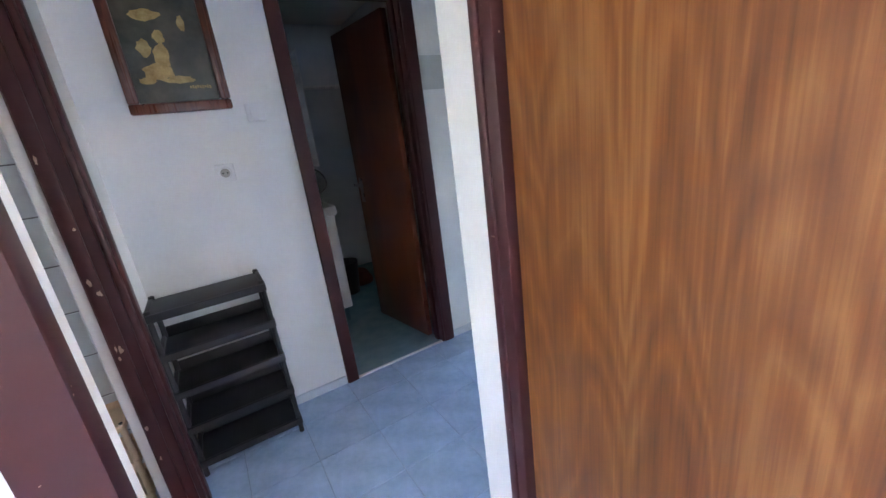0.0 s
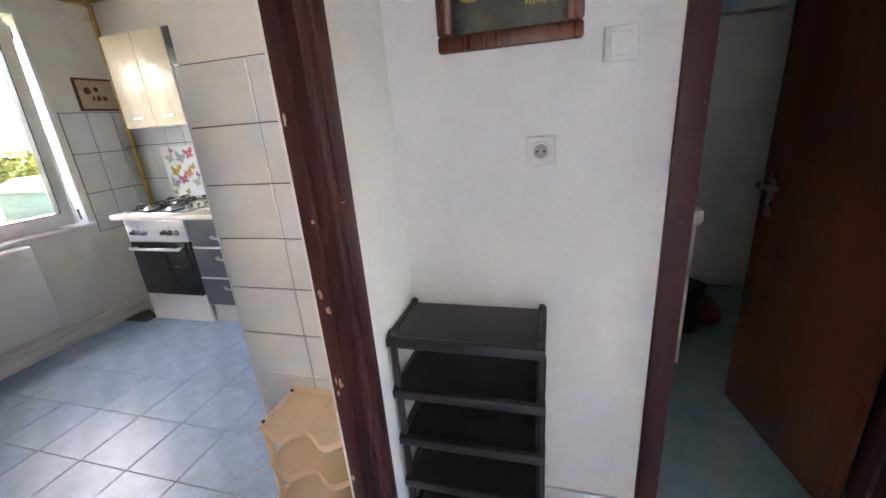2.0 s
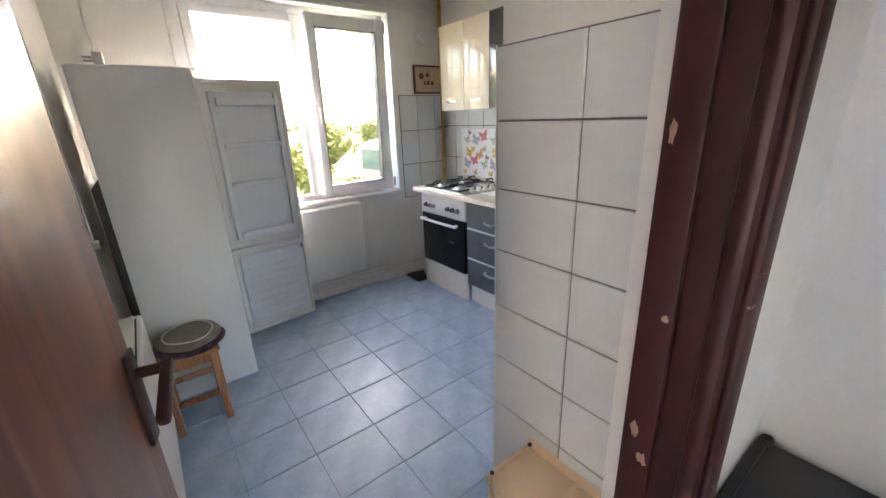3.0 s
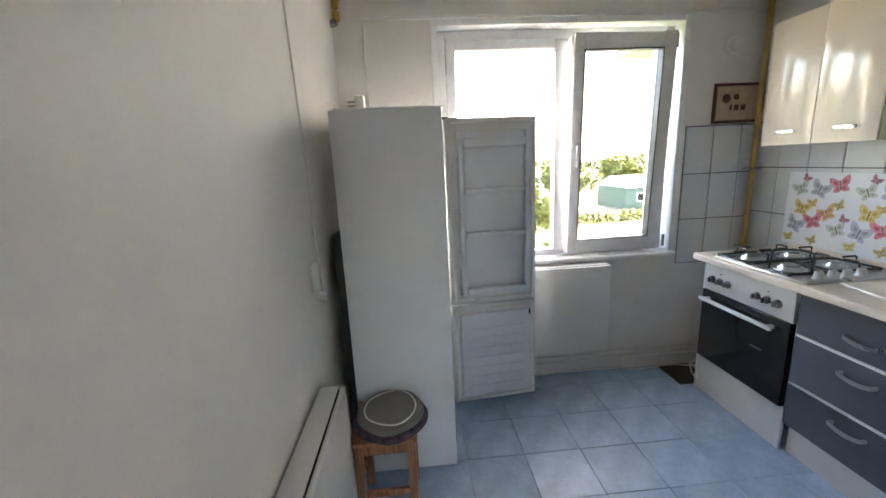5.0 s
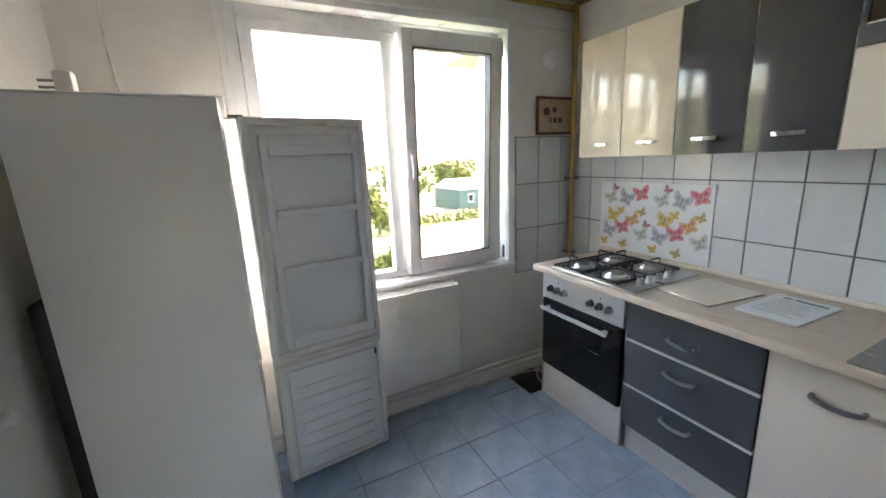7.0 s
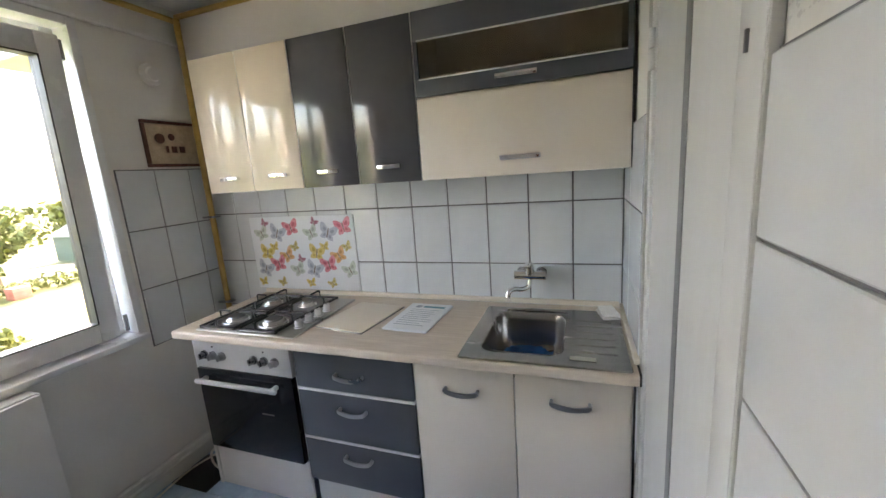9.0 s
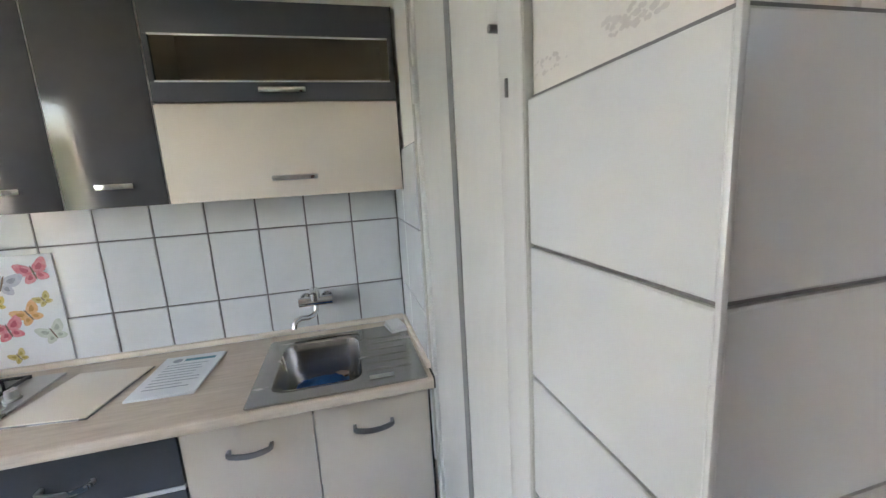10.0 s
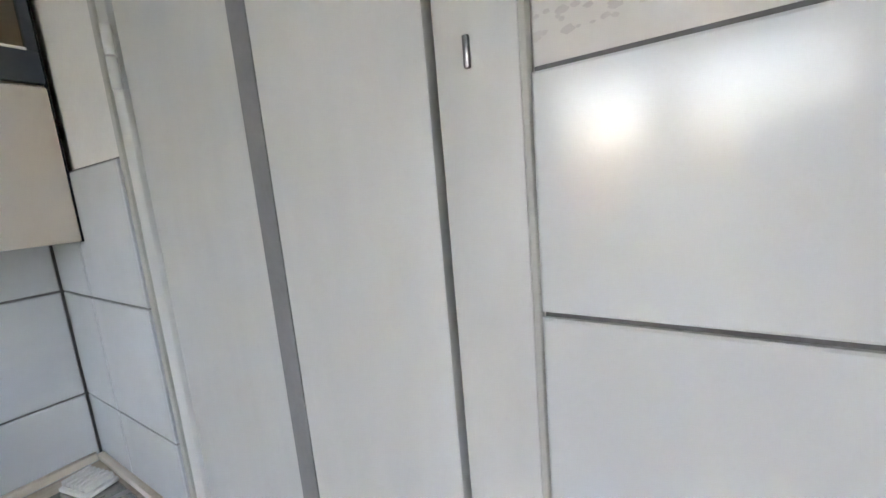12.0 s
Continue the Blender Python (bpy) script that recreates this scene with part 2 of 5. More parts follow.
PICTURE_DARK = surface("picture_dark", (0.028, 0.03, 0.022), (0.09, 0.09, 0.062), 14, (0.3, 0.5), bump=0.05, grain=50)
PICTURE_GOLD = surface("picture_gold", (0.30, 0.19, 0.05), (0.55, 0.40, 0.16), 30, (0.4, 0.6), bump=0.1)
STAIN = surface("scuff", (0.58, 0.565, 0.55), (0.69, 0.675, 0.65), 40, (0.7, 0.9), bump=0.2)
MIRROR, _, _, _mb = nodes_of("mirror_glass")
_mb.inputs["Base Color"].default_value, _mb.inputs["Metallic"].default_value, _mb.inputs["Roughness"].default_value = (0.85, 0.87, 0.87, 1), 1.0, 0.02
# grey tint added to darken the outdoor view; panes cast no shadow
GLASS = glass_of("view_dimming_glass", (0.68, 0.68, 0.665))
SMOKED = glass_of("smoked_glass", (0.66, 0.6, 0.5))
LEAF = surface("foliage", (0.055, 0.068, 0.006), (0.105, 0.115, 0.011), 2, (0.5, 0.7), bump=0.2, grain=8)
LEAF_PALE = surface("foliage_pale", (0.075, 0.085, 0.007), (0.12, 0.12, 0.013), 2, (0.5, 0.7), bump=0.2, grain=8)
GRASS = surface("grass_ground", (0.032, 0.046, 0.004), (0.06, 0.070, 0.008), 0.12, (0.8, 0.95), bump=0.3, grain=2)
DUST = surface("dusty_yard", (0.085, 0.078, 0.045), (0.13, 0.115, 0.07), 0.3, (0.8, 0.95), bump=0.3, grain=5)
ROOF_GREY = surface("roof_sheet", (0.22, 0.23, 0.24), (0.32, 0.33, 0.34), 1, (0.4, 0.6), bump=0.1, stretch=(6, 1, 1))
SHED_GREEN = surface("shed_wall", (0.05, 0.085, 0.06), (0.075, 0.11, 0.085), 1, (0.6, 0.8), bump=0.1)
ROOF_RED = surface("roof_red", (0.30, 0.08, 0.05), (0.42, 0.14, 0.09), 1, (0.6, 0.8), bump=0.2)
FACADE = surface("peach_render", (0.55, 0.40, 0.27), (0.66, 0.50, 0.36), 1, (0.7, 0.9), bump=0.3, grain=40)
HOUSE_WHITE = surface("house_render", (0.6, 0.58, 0.54), (0.72, 0.7, 0.66), 1, (0.7, 0.9), bump=0.2)
CHIP = surface("bare_wood_chip", (0.42, 0.30, 0.22), (0.58, 0.46, 0.36), 60, (0.7, 0.9), bump=0.3)
BARK = surface("bark", (0.06, 0.04, 0.025), (0.12, 0.085, 0.055), 9, (0.8, 0.95), bump=0.5, grain=20)


# ---- builders ----
def box(bm, x0, x1, y0, y1, z0, z1, bevel=0.0, m=None, seg=2):
    """Adds a box with rounded edges to bm."""
    r = bmesh.ops.create_cube(bm, size=1.0)
    vs = r["verts"]
    mid, size = Vector(((x0 + x1) / 2, (y0 + y1) / 2, (z0 + z1) / 2)), (abs(x1 - x0), abs(y1 - y0), abs(z1 - z0))
    for v in vs:
        v.co = Vector((v.co.x * size[0], v.co.y * size[1], v.co.z * size[2])) + mid
    if bevel:
        es = {e for v in vs for e in v.link_edges}
        got = bmesh.ops.bevel(bm, geom=list(es), offset=min(bevel, min(size) * 0.45), segments=seg, affect="EDGES", profile=0.5)
        vs = list({v for f in got["faces"] for v in f.verts} | {v for v in vs if v.is_valid})
    if m is not None:
        bmesh.ops.transform(bm, matrix=m, verts=vs)
    return bm


def cyl(bm, a, b, r, r2=None, seg=16):
    """Adds a rod from a to b."""
    a, b = Vector(a), Vector(b)
    d = b - a
    m = Matrix.Translation((a + b) / 2) @ d.to_track_quat("Z", "Y").to_matrix().to_4x4()
    bmesh.ops.create_cone(bm, cap_ends=True, segments=seg, radius1=r, radius2=r if r2 is None else r2, depth=d.length, matrix=m)
    return bm


def tube(bm, pts, r, seg=8, closed=False):
    """Adds a bent round tube through pts."""
    pts = [Vector(p) for p in pts]
    rings = []
    n = len(pts)
    for i, p in enumerate(pts):
        a, b = (pts[i - 1], pts[(i + 1) % n]) if closed else (pts[max(i - 1, 0)], pts[min(i + 1, n - 1)])
        q = (b - a).to_track_quat("Z", "Y")
        rings.append([bm.verts.new(p + q @ Vector((r * math.cos(k * math.tau / seg), r * math.sin(k * math.tau / seg), 0))) for k in range(seg)])
    for i in range(n if closed else n - 1):
        u, v = rings[i], rings[(i + 1) % n]
        for k in range(seg):
            bm.faces.new((u[k], u[(k + 1) % seg], v[(k + 1) % seg], v[k]))
    if not closed:
        bm.faces.new(rings[0][::-1]); bm.faces.new(rings[-1])
    return bm


def arc(pts, steps=6):
    """A smooth curve through pts (Catmull-Rom)."""
    p = [Vector(q) for q in pts]
    p = [p[0] * 2 - p[1]] + p + [p[-1] * 2 - p[-2]]
    out = []
    for i in range(1, len(p) - 2):
        for k in range(steps):
            t = k / steps
            out.append(0.5 * (2 * p[i] + (p[i + 1] - p[i - 1]) * t + (2 * p[i - 1] - 5 * p[i] + 4 * p[i + 1] - p[i + 2]) * t * t + (3 * p[i] - p[i - 1] - 3 * p[i + 1] + p[i + 2]) * t ** 3))
    return out + [p[-2]]


def mesh_of(name, bm, material):
    me = bpy.data.meshes.new(name)
    bmesh.ops.recalc_face_normals(bm, faces=bm.faces)
    bm.to_mesh(me); bm.free()
    for q in (material if isinstance(material, (list, tuple)) else [material]):
        me.materials.append(q)
    for f in me.polygons:
        f.use_smooth = True
    me.set_sharp_from_angle(angle=radians(32))
    return me


def thing(name, base, label, category, group="", kind=""):
    ob = new(name)
    ob.empty_display_size = 0.05
    ob.matrix_basis = Matrix.Translation(base)
    return tagged(ob, label, category, group, kind)


def part(name, bm, material, parent, label=""):
    ob = new(name, mesh_of(name, bm, material))
    ob.parent = parent
    if parent.parent is None:
        ob.matrix_parent_inverse = parent.matrix_basis.inverted()
    return tagged(ob, label)


def pieces(name, boxes, material, parent, bevel=0.0, label=""):
    """One part for each box."""
    return [part(name, B(*q, bevel=bevel), material, parent, label) for q in boxes]


def solid(name, bm, material, label, category, kind="", group=""):
    return tagged(new(name, mesh_of(name, bm, material)), label, category, group, kind)


def B(*a, **k):
    return box(bmesh.new(), *a, **k)


def many(*boxes, bevel=0.0):
    bm = bmesh.new()
    for q in boxes:
        box(bm, *q, bevel=bevel)
    return bm


def structure(name, bm, material, label, category):
    return solid(name, bm, material, label, category, "structure")


# ---- rooms: kitchen west, hall east, bathroom north, front room south ----
KW, KE, KP, KN, KS, TOP = -3.365, -1.118, -1.104, 3.688, 1.066, 2.46
HN, HE = 2.205, 1.72
structure("floor", B(-0.50, HE, 0.86, HN + 0.012, -0.12, -0.006), FLOOR_GROUT, "grey-blue grout bed of the hall floor", "floor")
structure("floor_kitchen", B(KW - 0.02, -0.50, KS - 0.02, KN, -0.12, -0.006), FLOOR_GROUT, "grey-blue grout bed of the kitchen floor", "floor")
structure("floor_bathroom", B(0.0, 1.5, HN + 0.012, 4.3, -0.12, 0.0), BATH_FLOOR, "teal mottled bathroom floor", "floor")
structure("floor_front_room", B(-2.5, 2.6, -3.2, 0.86, -0.12, 0.0), FLOOR_TILE, "pale blue floor of the front room", "floor")
structure("ceiling", B(KW - 0.3, HE + 0.2, -3.3, 4.5, TOP, TOP + 0.2), CEILING_PAINT, "off-white painted ceiling", "ceiling")
# west wall with the window opening
WY0, WY1, WZ0, WZ1 = 1.647, 3.15, 0.835, 2.25
structure("wall_west", many((KW - 0.32, KW, KS - 0.2, WY0, 0, TOP), (KW - 0.32, KW, WY1, KN + 0.2, 0, TOP), (KW - 0.32, KW, WY0, WY1, 0, WZ0), (KW - 0.32, KW, WY0, WY1, WZ1, TOP)), PLASTER, "off-white plaster wall around the window", "wall")
structure("wall_north", B(KW, KE + 0.2, KN, KN + 0.2, 0, TOP), PLASTER, "off-white plaster wall above tiling", "wall")
structure("wall_south", many((KW, -0.339, 0.86, KS, 0, TOP), (0.543, HE, 0.86, KS, 0, TOP), (-0.339, 0.543, 0.86, KS, 2.1, TOP)), PLASTER, "white plaster wall with scuffs", "wall")
structure("wall_pantry", many((KP, KE + 0.12, 2.17, 2.443, 0, TOP), (KE, KE + 0.12, 3.15, KN, 0, TOP), (KP, KE + 0.12, 2.443, 3.15, 2.12, TOP), (KE + 0.6, KE + 0.62, 2.2, KN, 0, TOP)), PLASTER, "cream-white plaster wall beside the cupboard door", "wall")
structure("wall_pier", B(KE + 0.12, -0.52, 2.166, 2.31, 0, TOP), PLASTER, "off-white plaster pier wall", "wall")
structure("wall_between", many((-0.52, -0.395, 1.835, 2.166, 0, TOP), (-0.52, -0.395, KS, 1.78, 2.1, TOP), (-0.52, -0.395, 1.78, 1.835, 2.1, TOP)), HALL_PAINT, "white wall between hall and kitchen", "wall")
structure("wall_hall_north", many((-0.395, 0.43, HN, HN + 0.115, 0, TOP), (1.06, HE, HN, HN + 0.115, 0, TOP), (0.43, 1.06, HN, HN + 0.115, 2.06, TOP), (-0.519, -0.395, 2.166, HN + 0.1, 0, TOP)), HALL_PAINT, "white painted hall wall", "wall")
structure("wall_hall_east", many((HE, HE + 0.15, 1.99, HN + 0.4, 0, TOP), (HE, HE + 0.15, KS - 0.4, 1.2, 0, TOP), (HE, HE + 0.15, 1.2, 1.99, 2.05, TOP)), HALL_PAINT, "white painted hall wall", "wall")
structure("wall_bathroom", many((-0.12, 0.0, HN + 0.115, 4.3, 0, TOP), (1.5, 1.62, HN + 0.115, 4.3, 0, TOP), (-0.12, 1.62, 4.3, 4.42, 0, TOP)), TILE, "glazed pale bathroom wall", "wall")
# unseen west opening, placed and sized to light the orange door and hall
structure("wall_front_room", many((-2.6, -2.5, -3.2, -2.3, 0, TOP), (-2.6, -2.5, -0.9, 0.86, 0, TOP), (-2.6, -2.5, -2.3, -0.9, 0, 1.0), (-2.6, -2.5, -2.3, -0.9, 2.05, TOP), (2.6, 2.7, -3.2, 0.86, 0, TOP), (-2.6, 2.7, -3.3, -3.2, 0, TOP), (HE, 2.7, 0.86, 1.0, 0, TOP), (-2.7, KW, 0.86, 1.0, 0, TOP)), HALL_PAINT, "unseen white front room wall with an opening added for daylight", "wall")
# unseen room, added so that sky light reaches the hall's east end
structure("wall_east_room", many((HE + 0.15, 4.2, 0.7, 0.8, 0, TOP), (HE + 0.15, 4.2, 2.6, 2.7, 0, TOP), (4.2, 4.3, 0.7, 2.7, 0, 1.0), (4.2, 4.3, 0.7, 2.7, 2.05, TOP), (4.2, 4.3, 0.7, 1.1, 1.0, 2.05), (4.2, 4.3, 2.2, 2.7, 1.0, 2.05)), HALL_PAINT, "unseen white walls added round an opening to light the hall", "wall")
structure("floor_side_room", B(HE, 4.3, 0.7, 2.7, -0.12, 0.0), FLOOR_TILE, "unseen pale blue floor of the added side room", "floor")
structure("ceiling_side_room", B(HE + 0.2, 4.4, 0.6, 2.8, TOP, TOP + 0.2), CEILING_PAINT, "unseen white ceiling of the added side room", "ceiling")
structure("trim", many((KW, KW + 0.012, KS, 3.66, 0, 0.075), (KW, -1.1, KS, KS + 0.01, 0, 0.06), bevel=0.003), PLASTIC, "pale skirting strip along the kitchen walls", "skirting")
structure("baseboard", many((-0.393, 0.363, HN - 0.012, HN, 0, 0.05), (1.125, HE, HN - 0.012, HN, 0, 0.05), (HE - 0.012, HE, 2.1, HN - 0.012, 0, 0.05), bevel=0.003), TILE, "low pale tile skirting of the hall", "skirting")
patch = structure("painted_patch", B(1.128, HE, HN - 0.003, HN, 1.585, 1.765), PATCH, "old grey-green paint band on the hall wall", "paint patch")


# ---- window ----
def window():
    w = thing("window_1", (KW - 0.14, (WY0 + WY1) / 2, WZ0), "white plastic window with one sash tilted open", "window", kind="structure")
    xo, xi = KW - 0.17, KW - 0.10
    pieces("window_frame", ((xo, xi, WY0, WY0 + 0.06, WZ0, WZ1), (xo, xi, WY1 - 0.05, WY1, WZ0, WZ1), (xo, xi, WY0 + 0.06, WY1 - 0.05, WZ1 - 0.06, WZ1), (xo, xi, WY0 + 0.06, WY1 - 0.05, WZ0, WZ0 + 0.03), (xo, xi, 2.40, 2.475, WZ0 + 0.03, WZ1 - 0.06),), UPVC, w, 0.006)
    pieces("window_frame", ((xo + 0.012, xi + 0.012, WY0 + 0.06, WY0 + 0.118, WZ0 + 0.03, WZ1 - 0.06), (xo + 0.012, xi + 0.012, 2.385, 2.40, WZ0 + 0.03, WZ1 - 0.06), (xo + 0.012, xi + 0.012, WY0 + 0.118, 2.385, WZ1 - 0.115, WZ1 - 0.06), (xo + 0.012, xi + 0.012, WY0 + 0.118, 2.385, WZ0 + 0.03, WZ0 + 0.045),), UPVC, w, 0.005)
    p = part("pane", B(xo + 0.03, xo + 0.036, WY0 + 0.11, 2.39, WZ0 + 0.04, WZ1 - 0.11), GLASS, w); p.visible_shadow = False
    # the opening sash is tilted inwards at its top
    hinge = Matrix.Translation((xi + 0.012, 3.09, 0.852)) @ Matrix.Rotation(radians(2.6), 4, "Y") @ Matrix.Translation((0, 0, -0.852))
    Y0, Y1, Z0, Z1, t = -0.63, 0.0, 0.852, 2.19, 0.062
    bm = bmesh.new()
    for q in ((-0.01, 0.055, Y0, Y0 + t, Z0, Z1), (-0.01, 0.055, Y1 - 0.08, Y1, Z0, Z1), (-0.01, 0.055, Y0 + t, Y1 - 0.08, Z1 - 0.09, Z1), (-0.01, 0.055, Y0 + t, Y1 - 0.08, Z0, Z0 + 0.09)):
        box(bm, *q, bevel=0.007, m=hinge)
    s = part("sash", bm, UPVC, w, "white sash tilted open")
    bm = bmesh.new()
    for q in ((-0.004, 0.058, Y0 + t, Y0 + t + 0.006, Z0 + 0.09, Z1 - 0.09), (-0.004, 0.058, Y1 - 0.086, Y1 - 0.08, Z0 + 0.09, Z1 - 0.09), (-0.004, 0.058, Y0 + t, Y1 - 0.08, Z0 + 0.09, Z0 + 0.096), (-0.004, 0.058, Y0 + t, Y1 - 0.08, Z1 - 0.096, Z1 - 0.09)):
        box(bm, *q, m=hinge)
    part("gasket", bm, BLACK_PLASTIC, s)
    p = part("pane", B(0.018, 0.024, Y0 + t, Y1 - 0.08, Z0 + 0.088, Z1 - 0.088, m=hinge), GLASS, s); p.visible_shadow = False
    bm = B(0.055, 0.064, Y0 + 0.018, Y0 + 0.046, 1.50, 1.58, bevel=0.004, m=hinge)
    box(bm, 0.064, 0.09, Y0 + 0.026, Y0 + 0.038, 1.53, 1.55, bevel=0.003, m=hinge)
    box(bm, 0.080, 0.094, Y0 + 0.022, Y0 + 0.042, 1.42, 1.55, bevel=0.005, m=hinge)
    part("handle", bm, UPVC, s)
    for z in (0.87, 2.1):
        part("hinge", cyl(bmesh.new(), (xi + 0.085, 3.112, z), (xi + 0.085, 3.112, z + 0.08), 0.009), DARK_METAL, w)
    part("window_sill", B(KW - 0.12, KW + 0.035, WY0 - 0.03, WY1 + 0.03, WZ0 - 0.028, WZ0 + 0.002, bevel=0.008), UPVC, w)
    pieces("reveal", ((KW - 0.10, KW + 0.004, WY1 - 0.006, WY1 + 0.03, WZ0 + 0.004, WZ1 + 0.03), (KW - 0.10, KW + 0.004, WY0 - 0.03, WY0 + 0.006, WZ0 + 0.004, WZ1 + 0.03), (KW - 0.10, KW + 0.004, WY0 + 0.006, WY1 - 0.006, WZ1 - 0.006, WZ1 + 0.03),), UPVC, w, 0.004)


window()


# ---- doors and frames ----
def lever(parent, m, side=1, material=None, droop=0):
    """A lever handle on a long plate; m carries local x along the leaf, y out of it."""
    bm = box(bmesh.new(), -0.018, 0.018, 0, 0.008, -0.095, 0.075, bevel=0.004)
    cyl(bm, (0, 0.008, 0.035), (0, 0.05, 0.035), 0.009)
    box(bm, -0.012 if side > 0 else -0.1, 0.1 if side > 0 else 0.012, 0.04, 0.058, 0.024, 0.046, bevel=0.006, m=Matrix.Translation((0, 0, 0.035)) @ Matrix.Rotation(radians(droop), 4, "Y") @ Matrix.Translation((0, 0, -0.035)))
    bmesh.ops.transform(bm, matrix=m, verts=bm.verts)
    return part("door_handle", bm, material or DARK_METAL, parent, "dark lever handle on a long plate")


def kitchen_door():
    # moulded post of the opening between hall and kitchen
    f = thing("door_frame", (-0.45, 1.81, 0), "oxblood painted door frame with chipped paint", "door frame", kind="structure")
    part("post", many((-0.481, -0.385, 1.792, 1.836, 0, 2.1), bevel=0.006), OXBLOOD, f)
    part("stop", many((-0.475, -0.432, 1.782, 1.793, 0, 2.06), bevel=0.004), OXBLOOD, f)
    part("casing", many((-0.397, -0.374, 1.774, 1.862, 0, 2.15), (-0.376, -0.363, 1.79, 1.83, 0, 2.13), bevel=0.008), OXBLOOD, f)
    part("head", many((-0.525, -0.372, KS, 1.86, 2.06, 2.13), bevel=0.006), OXBLOOD, f)
    part("post", many((-0.52, -0.40, KS + 0.002, KS + 0.05, 0, 2.06), bevel=0.006), OXBLOOD, f)
    rnd = random.Random(4)
    for z in (0.30, 0.44, 0.735, 0.765, 0.775, 0.98, 1.02, 1.2, 1.42):
        bm = bmesh.new()
        cx, ra, rb = rnd.uniform(-0.468, -0.44), rnd.uniform(0.003, 0.008), rnd.uniform(0.006, 0.017)
        bm.faces.new([bm.verts.new((cx + ra * math.cos(math.tau * k / 11) * rnd.uniform(0.5, 1.2), 1.7815, z + rb * math.sin(math.tau * k / 11) * rnd.uniform(0.5, 1.2))) for k in range(11)])
        part("paint_chip", bm, CHIP, f, "pale chip in the paint")
    d = thing("door_1", (-0.52, 1.12, 0), "red-brown veneered kitchen door standing open", "door", kind="structure")
    a = Matrix.Translation((-0.545, 1.135, 0)) @ Matrix.Rotation(math.atan2(0.100, -0.47), 4, "Z")
    part("leaf", B(-0.02, 0.47, 0.0, 0.038, 0.012, 2.03, bevel=0.004, m=a), DOOR_MAROON, d)
    lever(d, a @ Matrix.Translation((0.445, 0.0, 1.045)) @ Matrix.Rotation(math.pi, 4, "Z"), 1, OXBLOOD, 24)


def front_door():
    # oxblood frame and orange leaf of the doorway that the walk starts at
    f = thing("door_frame", (0.56, 0.86, 0), "oxblood frame of the front room doorway", "door frame", kind="structure")
    part("post", many((0.535, 0.60, 0.845, 0.925, 0, 2.1), (0.528, 0.55, 0.885, 0.918, 0, 2.1), bevel=0.006), OXBLOOD, f)
    part("post", many((-0.40, -0.30, 0.83, 0.90, 0, 2.1), bevel=0.006), OXBLOOD, f)
    part("head", many((-0.40, 0.60, 0.835, 0.905, 2.06, 2.13), bevel=0.006), OXBLOOD, f)
    d = thing("door_2", (0.58, 0.5, 0), "orange wood-veneered door standing open", "door", kind="structure")
    leaf = part("leaf", B(0.562, 0.60, 0.02, 0.838, 0.012, 2.04, bevel=0.003), DOOR_ORANGE, d)
    bm = cyl(bmesh.new(), (0.556, 0.842, 1.72), (0.556, 0.842, 1.80), 0.009)
    part("hinge", bm, PLASTIC, d)
    # doorway left without a leaf so the added room lights the hall
    e = thing("door_frame", (HE, 1.6, 0), "oxblood frame of an open side doorway", "door frame", kind="structure")
    part("casing", many((HE - 0.03, HE, 1.99, 2.07, 0, 2.1), (HE - 0.03, HE, 1.15, 1.23, 0, 2.1), (HE - 0.03, HE, 1.23, 1.99, 2.03, 2.1), bevel=0.006), OXBLOOD, e)


def bath_door():
    f = thing("door_frame", (0.74, HN, 0), "oxblood bathroom door frame with nail holes", "door frame", kind="structure")
    part("casing", many((0.368, 0.436, HN - 0.022, HN + 0.002, 0, 2.12), (0.424, 0.438, HN - 0.012, HN + 0.118, 0, 2.06), bevel=0.006), OXBLOOD, f)
    part("casing", many((1.05, 1.122, HN - 0.022, HN + 0.002, 0, 2.12), (1.036, 1.06, HN - 0.012, HN + 0.118, 0, 2.06), (1.02, 1.04, HN + 0.03, HN + 0.075, 0, 2.06), bevel=0.006), OXBLOOD, f)
    part("head", many((0.438, 1.05, HN - 0.022, HN + 0.1, 2.05, 2.12), bevel=0.006), OXBLOOD, f)
    part("threshold", B(0.438, 1.036, HN - 0.008, HN + 0.012, -0.004, 0.006, bevel=0.002), PLASTIC, f, "pale threshold strip")
    d = thing("door_3", (0.97, 2.6, 0), "red-brown bathroom door standing ajar inward", "door", kind="structure")
    a = Matrix.Translation((1.03, 2.322, 0)) @ Matrix.Rotation(radians(99), 4, "Z")
    part("leaf", B(0.0, 0.61, 0.0, 0.038, 0.012, 2.03, bevel=0.003, m=a), DOOR_RED, d)
    lever(d, a @ Matrix.Translation((0.55, 0.038, 1.02)), -1)


kitchen_door(); front_door(); bath_door()


